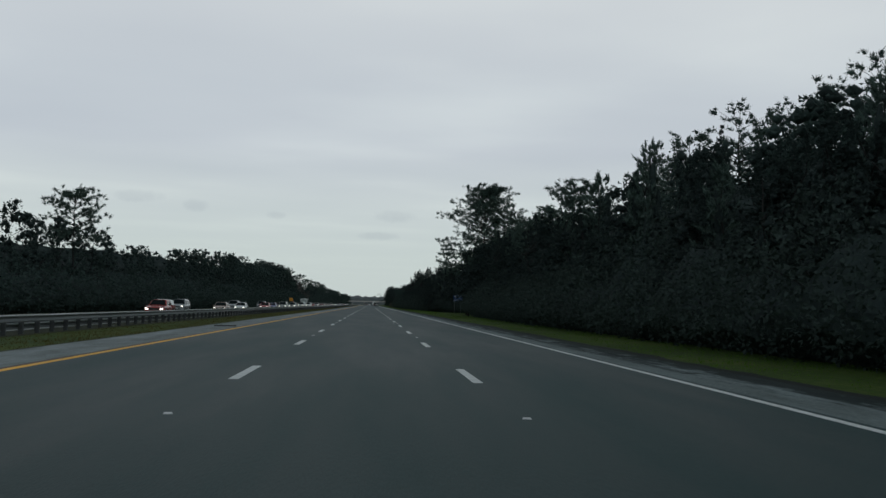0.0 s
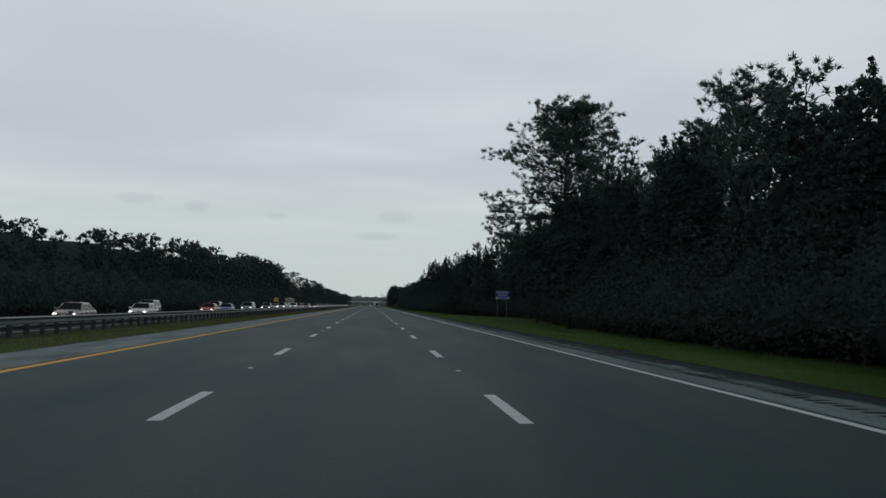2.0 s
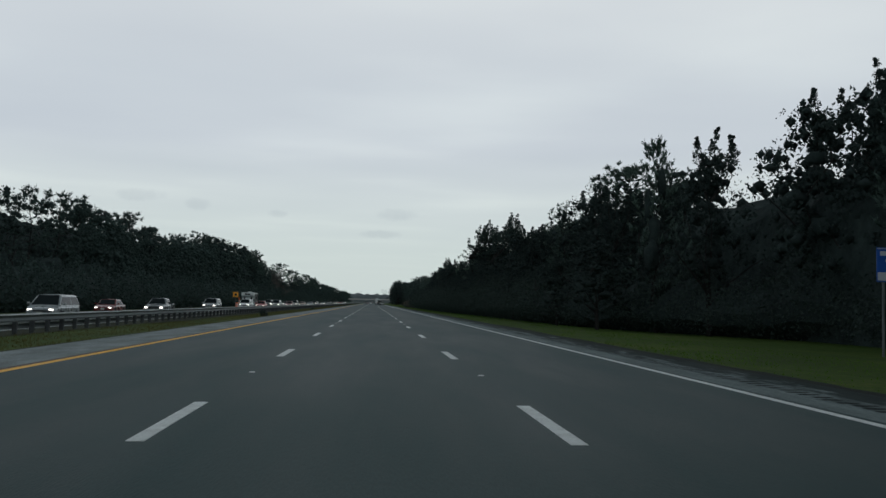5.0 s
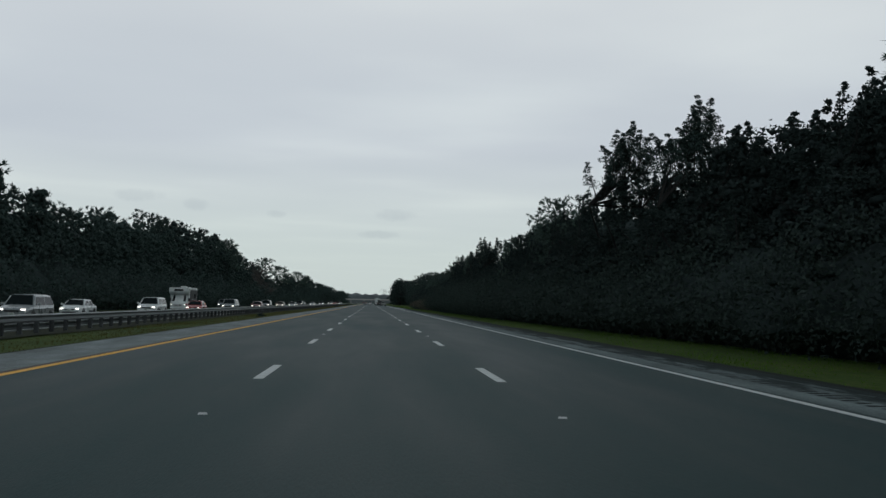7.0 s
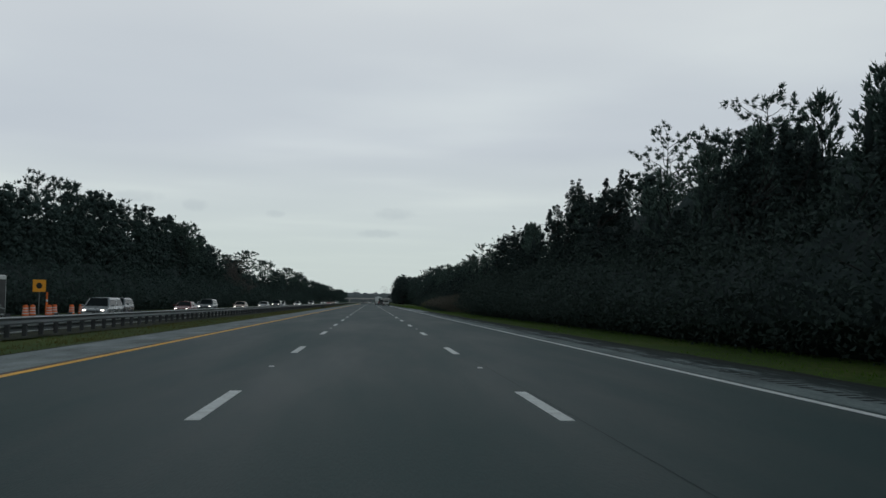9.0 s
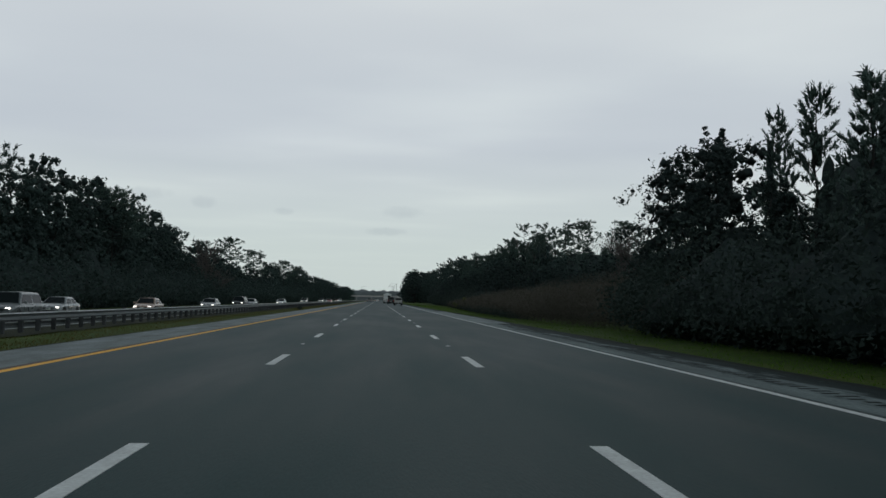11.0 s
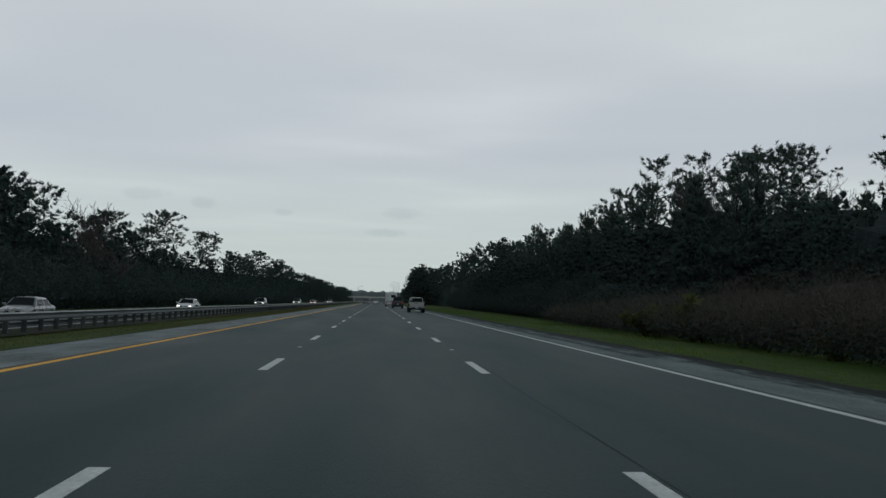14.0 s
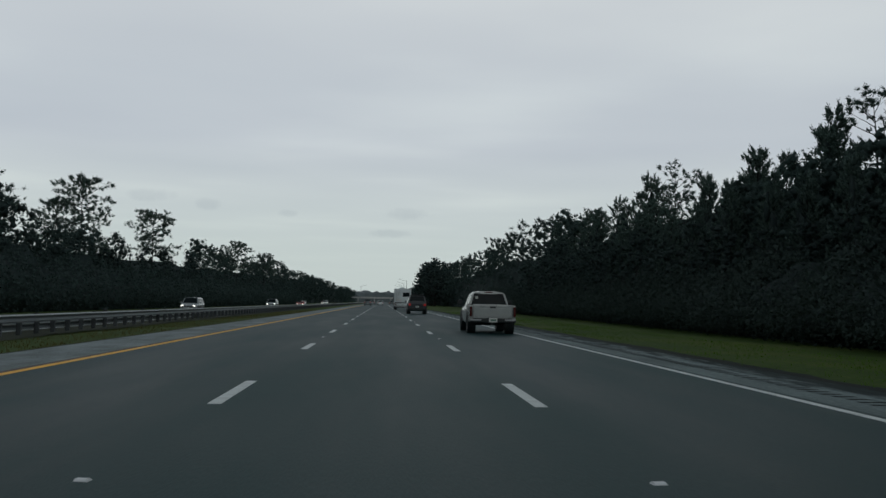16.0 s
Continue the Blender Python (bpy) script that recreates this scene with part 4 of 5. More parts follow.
def build_guardrail():
    rail = thing("guardrail", "galvanised steel guardrail on weathered wooden posts in the median", "guardrail", kind="structure")
    first = beam_section(7.62, RAIL_X, RAIL_TOP, "beam", rail)
    post = part("post", box_bm(RAIL_X - 0.20, RAIL_X - 0.01, -0.06, 0.06, RAIL_BASE - 0.2, RAIL_TOP - 0.01, bevel=0.012), M_POST, rail)
    y = 3.0
    second = beam_section(7.62, RAIL_X - 0.29, 0.06, "rear_beam", rail, "lower beam behind the posts")
    # pale strips added along the crests, the sky's light on the beams put into colour
    crests = [part("beam_crest", box_bm(x, x + 0.016, 0.0, 7.62, z - d, z, bevel=0.004), M_STEEL_PALE, rail, "pale strip for sky light along the beam crest") for x, z, d in ((RAIL_X + 0.078, RAIL_TOP - 0.004, 0.052), (RAIL_X - 0.212, 0.056, 0.045), (RAIL_X - 0.212, -0.185, 0.04))]
    for i in range(76):
        for src in (first, second, *crests):
            o = src if i == 0 else src.copy()
            if i:
                scene.collection.objects.link(o)
            o.location.y = y + i * 7.62 - 0.05 * (i % 2)
            o.location.x = 0.004 * (i % 2)
    for i in range(300):
        o = post if i == 0 else post.copy()
        if i:
            scene.collection.objects.link(o)
        o.location.y = y + 0.4 + i * BAY
        o.rotation_euler.y = radians(1.2 * noise.noise((i * 1.7, 0, 0)))
    # the far run, too distant to tell apart
    ys = [y + 76 * 7.62, 1700]
    front = [(RAIL_X + a, RAIL_TOP - 0.312 + b) for a, b in W_BEAM]
    v, f = sweep_y(front + [(a - 0.01, b) for a, b in reversed(front)], ys)
    mesh_object("far_beam", v, f, M_STEEL, rail)
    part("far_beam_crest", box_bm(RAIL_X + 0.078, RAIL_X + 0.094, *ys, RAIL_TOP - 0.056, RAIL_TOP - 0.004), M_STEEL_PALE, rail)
    v, f = sweep_y([(a - 0.29, b - 0.37) for a, b in front] + [(a - 0.30, b - 0.37) for a, b in reversed(front)], ys)
    mesh_object("far_rear_beam", v, f, M_STEEL, rail)
    bm = bmesh.new()
    for i in range(300, 620):
        box(bm, RAIL_X - 0.20, RAIL_X - 0.01, y + i * BAY - 0.08, y + i * BAY + 0.08, RAIL_BASE - 0.2, RAIL_TOP - 0.02)
    tagged(part("far_posts", bm, M_POST, rail), kind="stuff")


build_guardrail()


# ---- vehicles ----
def paint(name, color, rough=0.32, metal=0.25):
    m = material(name, color, rough=rough, metal=metal, spread=0.10, scale=1.2, fine=9.0, bump=0.0)
    m.node_tree.nodes["Principled BSDF"].inputs["Coat Weight"].default_value = 0.4
    return m


def lamp_material(name, color, strength):
    m = material(name, color, rough=0.2, spread=0.05, bump=0.0)
    b = m.node_tree.nodes["Principled BSDF"]
    b.inputs["Emission Color"].default_value = (*color, 1)
    b.inputs["Emission Strength"].default_value = strength
    return m


M_GLASS = glass_material("tinted_car_glass", (0.006, 0.011, 0.012))
M_TYRE = material("tyre_rubber", (0.013, 0.017, 0.017), rough=0.85, spread=0.2, fine=30, bump=0.3)
M_RIM = material("wheel_alloy", (0.42, 0.43, 0.44), rough=0.4, metal=0.7, spread=0.15)
M_TRIM = material("black_plastic_trim", (0.012, 0.018, 0.019), rough=0.6, spread=0.2)
M_CHROME = material("chrome_trim", (0.34, 0.35, 0.36), rough=0.35, metal=0.9, spread=0.1)
M_PLATE = material("pale_plate", (0.55, 0.57, 0.55), rough=0.5, spread=0.1)
M_PLATE_INK = material("plate_ink", (0.08, 0.16, 0.12), rough=0.5, spread=0.1)
M_HEAD = lamp_material("lit_headlight", (1.0, 0.95, 0.86), 2.6)
M_HEAD_OFF = material("headlight_lens", (0.6, 0.62, 0.64), rough=0.15, spread=0.1, bump=0.0)
M_TAIL = lamp_material("lit_tail_light", (0.34, 0.022, 0.018), 0.22)
M_TAIL_OFF = material("tail_light_lens", (0.065, 0.008, 0.008), rough=0.2, spread=0.1, bump=0.0)
PAINTS = {
    "red": paint("red_car_paint", (0.30, 0.03, 0.022)),
    "white": paint("white_car_paint", (0.55, 0.61, 0.61), metal=0.0),
    "silver": paint("silver_car_paint", (0.25, 0.285, 0.29), metal=0.4),
    "grey": paint("grey_car_paint", (0.12, 0.145, 0.15), metal=0.3),
    "blue": paint("blue_car_paint", (0.05, 0.075, 0.20)),
    "tan": paint("tan_car_paint", (0.30, 0.23, 0.18)),
    "dark": paint("dark_car_paint", (0.012, 0.019, 0.023), rough=0.5, metal=0.0),
    "maroon": paint("maroon_car_paint", (0.14, 0.025, 0.022)),
    "pewter": paint("pewter_car_paint", (0.30, 0.325, 0.315), metal=0.1),
}


def loft(bm, stations):
    """A closed skin through rings of equal length, with capped ends."""
    rings = [[bm.verts.new(p) for p in ring] for ring in stations]
    n = len(rings[0])
    for a, b in zip(rings, rings[1:]):
        for i in range(n):
            j = (i + 1) % n
            bm.faces.new((a[i], a[j], b[j], b[i]))
    bm.faces.new(rings[0])
    bm.faces.new(list(reversed(rings[-1])))
    bmesh.ops.recalc_face_normals(bm, faces=bm.faces)
    return bm


def hull_ring(y, w, zb, zs, zt):
    """One cross-section of a car's lower body: rounded sill, shoulder and lid."""
    half = [(w * 0.86, zb), (w * 0.97, zb + 0.07), (w, zb + 0.22), (w * 0.995, zs - 0.12), (w * 0.955, zs), (w * 0.82, zt - 0.01), (w * 0.4, zt + 0.015)]
    return [(x, y, z) for x, z in half] + [(-x, y, z) for x, z in reversed(half)]


def cabin_ring(y, wb, wr, zb, zr):
    half = [(wb, zb), (wb * 0.6 + wr * 0.4, zb + (zr - zb) * 0.4), (wr + 0.02, zr - 0.09 * min(1, (zr - zb) * 2)), (wr - 0.08, zr - 0.02), (wr * 0.5, zr + 0.012)]
    return [(x, y, z) for x, z in half] + [(-x, y, z) for x, z in reversed(half)]


def pane(name, corners, parent, push, mat=None, label="", inset=0.0):
    """A thin solid pane over four corners, set a few millimetres proud."""
    c = [Vector(p) for p in corners]
    mid = sum(c, Vector()) / len(c)
    c = [p + (mid - p) * inset for p in c]
    nrm = (c[1] - c[0]).cross(c[2] - c[0]).normalized()
    if nrm.dot(Vector(push)) < 0:
        nrm = -nrm
    bm = bmesh.new()
    a = [bm.verts.new(p + nrm * 0.012) for p in c]
    b = [bm.verts.new(p - nrm * 0.012) for p in c]
    n = len(c)
    bm.faces.new(a)
    bm.faces.new(list(reversed(b)))
    for i in range(n):
        bm.faces.new((a[i], b[i], b[(i + 1) % n], a[(i + 1) % n]))
    bmesh.ops.recalc_face_normals(bm, faces=bm.faces)
    return part(name, bm, mat or M_GLASS, parent, label)


def add_wheel(parent, x, y, r, w=0.22):
    side = 1 if x > 0 else -1
    bm = bmesh.new()
    prof = [(0.62, -0.5), (0.93, -0.5), (1.0, -0.36), (1.0, 0.36), (0.93, 0.5), (0.62, 0.5)]
    rings = []
    for k in range(20):
        a = 2 * math.pi * k / 20
        rings.append([bm.verts.new((x + t * w, y + r * q * math.cos(a), r + r * q * math.sin(a))) for q, t in prof])
    for k in range(20):
        p, q = rings[k], rings[(k + 1) % 20]
        for i in range(len(prof)):
            j = (i + 1) % len(prof)
            bm.faces.new((p[i], p[j], q[j], q[i]))
    bmesh.ops.recalc_face_normals(bm, faces=bm.faces)
    tyre = part("wheel", bm, M_TYRE, parent, smooth=True)
    bm = bmesh.new()
    cyl(bm, (x - side * 0.06, y, r), (x + side * 0.085, y, r), r * 0.63, r * 0.60, 16)
    for k in range(5):
        a = 2 * math.pi * k / 5
        box(bm, x + side * 0.08 - 0.02, x + side * 0.08 + 0.025, y - 0.03, y + 0.03, r, r + r * 0.56)
        bmesh.ops.rotate(bm, verts=bm.verts[-8:], cent=(x, y, r), matrix=Matrix.Rotation(a, 3, "X"))
    part("rim", bm, M_RIM, tyre)


def plate(parent, y, z, push):
    p = part("number_plate", box_bm(-0.155, 0.155, y - 0.012, y + 0.012, z - 0.08, z + 0.08, bevel=0.004), M_PLATE, parent, "pale plate with plain bars")
    yy = y + (0.015 if push > 0 else -0.015)
    part("plate_bar", box_bm(-0.11, 0.11, yy - 0.003, yy + 0.003, z - 0.03, z + 0.035), M_PLATE_INK, p)


def build_car(name, label, color, L=4.7, W=1.8, H=1.45, belt=0.93, hood=0.86, deck=0.98, nose=1.15, tail=0.75, ws=0.75, rs=0.6, wheel=0.33, lit=True, tails=False, clear=0.2, rack=False, sill_trim=False):
    """A road car; it points along +y. nose: bonnet length; tail: boot length; ws, rs: run of the front and rear glass."""
    car = thing(name, label, name.replace("_", " "), "traffic")
    col = PAINTS[color]
    f, b, w = L / 2, -L / 2, W / 2
    ys = [b, b + 0.08, b + 0.3, b + max(0.4, tail), -0.2, f - nose - 0.1, f - nose + 0.35, f - 0.45, f - 0.12, f]
    tops = [deck - 0.16, deck - 0.03, deck, deck + 0.01, belt, belt, hood + 0.04, hood - 0.03, hood - 0.12, hood - 0.24]
    wid = [0.86, 0.94, 0.985, 1.0, 1.0, 1.0, 0.995, 0.97, 0.90, 0.80]
    bots = [clear + 0.16, clear + 0.08, clear, clear, clear, clear, clear, clear, clear + 0.03, clear + 0.1]
    bm = bmesh.new()
    loft(bm, [hull_ring(y, w * k, zb, min(t - 0.05, belt - 0.03), t) for y, t, k, zb in zip(ys, tops, wid, bots)])
    part("body", bm, col, car, smooth=False)
    # wheel arches
    wy = (f - 0.88, b + 0.92)
    for x in (-1, 1):
        for y in wy:
            bm = bmesh.new()
            cyl(bm, (x * (w - 0.30), y, wheel + 0.02), (x * (w + 0.004), y, wheel + 0.02), wheel * 1.17, wheel * 1.17, 20)
            part("wheel_arch", bm, M_TRIM, car)
            add_wheel(car, x * (w - 0.105), y, wheel)
    # cabin
    y0, y3 = f - nose, b + tail
    y1, y2 = y0 - ws, y3 + rs
    wb, wr = w * 0.955, w * 0.76
    zb, zr = belt - 0.04, H - 0.015
    bm = bmesh.new()
    loft(bm, [cabin_ring(y3, wb, wb - 0.03, zb, zb + 0.05), cabin_ring(y2, wb, wr, zb, zr), cabin_ring((y1 + y2) / 2, wb, wr, zb, zr + 0.02), cabin_ring(y1, wb, wr, zb, zr), cabin_ring(y0, wb, wb - 0.03, zb, zb + 0.05)])
    part("cabin", bm, col, car)

    def skin(y, f_up):
        """Half width and height on the cabin's flank."""
        return wb + (wr + 0.02 - wb) * f_up, zb + (zr - 0.09 - zb) * f_up

    zt0 = zb + 0.055
    pane("windscreen", [(-wb + 0.10, y0 - 0.03, zt0 + 0.02), (wb - 0.10, y0 - 0.03, zt0 + 0.02), (wr - 0.10, y1 + 0.05, zr - 0.03), (-wr + 0.10, y1 + 0.05, zr - 0.03)], car, (0, 1, 0.6), inset=0.02)
    pane("rear_window", [(-wb + 0.12, y3 + 0.03, zt0 + 0.02), (wb - 0.12, y3 + 0.03, zt0 + 0.02), (wr - 0.12, y2 - 0.05, zr - 0.04), (-wr + 0.12, y2 - 0.05, zr - 0.04)], car, (0, -1, 0.3), inset=0.02)
    ym = (y1 + y2) / 2 - 0.05
    w0, z0 = skin(0, 0.10)
    w1, z1 = skin(0, 0.93)
    for s in (-1, 1):
        pane("side_window", [(s * w0, y0 - 0.22, z0), (s * w0, ym + 0.05, z0), (s * w1, ym + 0.05, z1), (s * w1, y1 - 0.02, z1)], car, (s, 0, 0.3), inset=0.03)
        pane("side_window", [(s * w0, ym - 0.05, z0), (s * w0, y3 + 0.20 * rs / 0.6, z0), (s * w1, y2 + 0.02, z1), (s * w1, ym - 0.05, z1)], car, (s, 0, 0.3), inset=0.03)
        part("mirror", box_bm(*sorted((s * (w + 0.02), s * (w + 0.2))), y0 - 0.42, y0 - 0.26, belt + 0.02, belt + 0.17, bevel=0.03), col, car)
        x0, x1 = sorted((s * w * 0.80, s * w * 0.52))
        part("headlight", box_bm(x0, x1, f - 0.20, f - 0.03, hood - 0.29, hood - 0.14, bevel=0.03), M_HEAD if lit else M_HEAD_OFF, car)
        x0, x1 = sorted((s * w * 0.90, s * w * 0.66))
        part("tail_light", box_bm(x0, x1, b - 0.012, b + 0.12, deck - 0.34, deck - 0.12, bevel=0.025), M_TAIL if tails else M_TAIL_OFF, car)
        part("door_handle", box_bm(*sorted((s * (w - 0.01), s * (w + 0.02))), ym - 0.32, ym - 0.16, belt - 0.16, belt - 0.12, bevel=0.008), M_TRIM, car)
    part("grille", box_bm(-w * 0.45, w * 0.45, f - 0.10, f + 0.012, hood - 0.33, hood - 0.20, bevel=0.02), M_TRIM, car)
    part("air_intake", box_bm(-w * 0.6, w * 0.6, f - 0.14, f + 0.008, clear + 0.12, clear + 0.24, bevel=0.02), M_TRIM, car)
    part("front_bumper", box_bm(-w * 0.84, w * 0.84, f - 0.22, f + 0.03, clear + 0.27, clear + 0.36, bevel=0.03), col, car)
    part("rear_bumper", box_bm(-w * 0.88, w * 0.88, b - 0.05, b + 0.16, clear + 0.10, clear + 0.32, bevel=0.04), M_TRIM if sill_trim else col, car)
    plate(car, b - 0.065 if sill_trim else b - 0.02, deck - 0.42 if not sill_trim else clear + 0.42, -1)
    plate(car, f + 0.05, clear + 0.36, 1)
    if rack:
        for s in (-1, 1):
            part("roof_rail", box_bm(*sorted((s * (wr - 0.06), s * (wr - 0.10))), y2 - 0.1, y1 - 0.2, H + 0.05, H + 0.09, bevel=0.01), M_TRIM, car)
        for k in range(5):
            y = y2 + (y1 - 0.3 - y2) * k / 4
            part("roof_bar", box_bm(-wr + 0.06, wr - 0.06, y - 0.02, y + 0.02, H + 0.0, H + 0.06, bevel=0.008), M_TRIM, car)
        part("roof_rail", box_bm(-wr + 0.1, wr - 0.1, y2 - 0.12, y2 - 0.06, H + 0.05, H + 0.15, bevel=0.015), M_TRIM, car)
    return car


def build_pickup(label, color, lit=False, tails=False, W=1.78, cap=False):
    """A crew-cab pickup with an open bed; it points along +y and its bumper stands at the rear."""
    car = thing("pickup_truck", label, "pickup truck", "traffic")
    col = PAINTS[color]
    w, L, H = W / 2, 5.25, 1.64
    b, f = 0.0, L
    bed = 1.55
    bm = bmesh.new()
    ys = [bed, bed + 0.05, 3.4, 3.75, f - 0.5, f - 0.12, f]
    tops = [1.02, 1.05, 1.06, 1.06, 0.98, 0.92, 0.82]
    loft(bm, [hull_ring(y, w * k, 0.36, t - 0.07, t) for y, t, k in zip(ys, tops, (0.99, 1, 1, 1, 0.98, 0.93, 0.86))])
    part("body", bm, col, car)
    # bed: floor, two flanks, front panel
    part("bed_floor", box_bm(-w * 0.9, w * 0.9, 0.06, bed, 0.50, 0.56), M_TRIM, car)
    for s in (-1, 1):
        part("bed_side", box_bm(*sorted((s * w * 0.84, s * w * 0.995)), 0.10, bed - 0.02, 0.46, 1.10, bevel=0.05), col, car)
        part("bed_rail", box_bm(*sorted((s * w * 0.83, s * w * 0.99)), 0.12, bed - 0.03, 1.095, 1.125, bevel=0.012), M_TRIM, car)
    tg = part("tailgate", box_bm(-w * 0.83, w * 0.83, 0.04, 0.12, 0.58, 1.10, bevel=0.03), col, car)
    part("tailgate_panel", box_bm(-w * 0.74, w * 0.74, 0.028, 0.05, 0.64, 0.98, bevel=0.015), col, tg)
    part("tailgate_handle", box_bm(-0.11, 0.11, 0.01, 0.04, 0.985, 1.045, bevel=0.012), M_TRIM, tg, "black tailgate handle")
    part("rear_bumper", box_bm(-w * 0.98, w * 0.98, -0.12, 0.10, 0.44, 0.57, bevel=0.03), M_TRIM, car, "black step bumper")
    part("bumper_step", box_bm(-w * 0.80, w * 0.80, -0.10, 0.06, 0.56, 0.60, bevel=0.012), M_TRIM, car)
    part("hitch", box_bm(-0.05, 0.05, -0.10, 0.3, 0.34, 0.43, bevel=0.01), M_TRIM, car)
    part("exhaust", cyl(bmesh.new(), (0.52, -0.02, 0.34), (0.52, 0.6, 0.36), 0.04, 0.04, 10), M_TRIM, car)
    part("axle", cyl(bmesh.new(), (-w + 0.2, 1.05, 0.37), (w - 0.2, 1.05, 0.37), 0.06, 0.06, 8), M_TRIM, car)
    part("plate_holder", box_bm(-0.2, 0.2, -0.115, -0.05, 0.44, 0.62, bevel=0.01), M_TRIM, car)
    plate(car, -0.135, 0.53, -1)
    for s in (-1, 1):
        part("tail_light", box_bm(*sorted((s * w * 0.875, s * w * 0.99)), 0.02, 0.16, 0.66, 1.03, bevel=0.025), M_TAIL if tails else M_TAIL_OFF, car)
        part("bumper_end", box_bm(*sorted((s * w * 0.5, s * w * 0.97)), -0.128, -0.10, 0.505, 0.565, bevel=0.012), M_CHROME, car, "chrome bumper end")
        for y in (1.05, 4.35):
            part("wheel_arch", cyl(bmesh.new(), (s * (w - 0.3), y, 0.42), (s * (w + 0.012), y, 0.42), 0.45, 0.45, 22), M_TRIM, car)
            add_wheel(car, s * (w - 0.10), y, 0.365, 0.24)
        part("mirror", box_bm(*sorted((s * (w + 0.03), s * (w + 0.24))), 3.28, 3.42, 1.10, 1.30, bevel=0.035), M_TRIM, car)
        part("headlight", box_bm(*sorted((s * w * 0.55, s * w * 0.86)), f - 0.14, f + 0.005, 0.66, 0.82, bevel=0.03), M_HEAD if lit else M_HEAD_OFF, car)
    part("grille", box_bm(-w * 0.5, w * 0.5, f - 0.08, f + 0.02, 0.62, 0.84, bevel=0.02), M_TRIM, car)
    part("front_bumper", box_bm(-w * 0.9, w * 0.9, f - 0.12, f + 0.08, 0.40, 0.58, bevel=0.04), col, car)
    plate(car, f + 0.1, 0.5, 1)
    # cab
    wb, wr, zb, zr = w * 0.90, w * 0.71, 1.02, H - 0.02
    y3, y2, y1, y0 = bed - 0.02, bed + 0.20, 3.05, 3.75
    bm = bmesh.new()
    loft(bm, [cabin_ring(y3, wb, wb - 0.03, zb, zb + 0.06), cabin_ring(y2, wb, wr, zb, zr), cabin_ring(2.5, wb, wr, zb, zr + 0.02), cabin_ring(y1, wb, wr, zb, zr), cabin_ring(y0, wb, wb - 0.03, zb, zb + 0.05)])
    part("cab", bm, col, car)
    rear = pane("rear_window", [(-wb + 0.09, y3 + 0.015, zb + 0.10), (wb - 0.09, y3 + 0.015, zb + 0.10), (wr - 0.05, y2 - 0.02, zr - 0.07), (-wr + 0.05, y2 - 0.02, zr - 0.07)], car, (0, -1, 0.2), inset=0.02)
    part("window_sticker", box_bm(-wr + 0.10, -wr + 0.19, y2 - 0.125, y2 - 0.105, zr - 0.28, zr - 0.19), M_PLATE, rear, "small pale square sticker")
    part("brake_lamp", box_bm(-0.16, 0.16, y2 - 0.03, y2 + 0.03, zr - 0.035, zr + 0.005, bevel=0.008), M_TAIL_OFF, car)
    pane("windscreen", [(-wb + 0.1, y0 - 0.03, zb + 0.07), (wb - 0.1, y0 - 0.03, zb + 0.07), (wr - 0.1, y1 + 0.05, zr - 0.03), (-wr + 0.1, y1 + 0.05, zr - 0.03)], car, (0, 1, 0.5), inset=0.02)
    w0, w1, z0, z1 = wb + (wr + 0.02 - wb) * 0.12, wb + (wr + 0.02 - wb) * 0.92, zb + (zr - 0.09 - zb) * 0.12, zb + (zr - 0.09 - zb) * 0.92
    for s in (-1, 1):
        pane("side_window", [(s * w0, y0 - 0.2, z0), (s * w0, 2.7, z0), (s * w1, 2.7, z1), (s * w1, y1 - 0.02, z1)], car, (s, 0, 0.3), inset=0.03)
        pane("side_window", [(s * w0, 2.6, z0), (s * w0, y3 + 0.16, z0), (s * w1, y2 + 0.06, z1), (s * w1, 2.6, z1)], car, (s, 0, 0.3), inset=0.03)
        for y in (2.55, 1.75):
            part("door_handle", box_bm(*sorted((s * (w - 0.005), s * (w + 0.022))), y, y + 0.16, 0.88, 0.93, bevel=0.008), M_TRIM, car)
    if cap:
        bm = bmesh.new()
        loft(bm, [cabin_ring(0.12, wb, wr + 0.04, 1.09, 1.62), cabin_ring(bed, wb, wr + 0.04, 1.09, 1.68)])
        part("bed_cap", bm, PAINTS["white"], car, "white fibreglass bed cap")
    return car


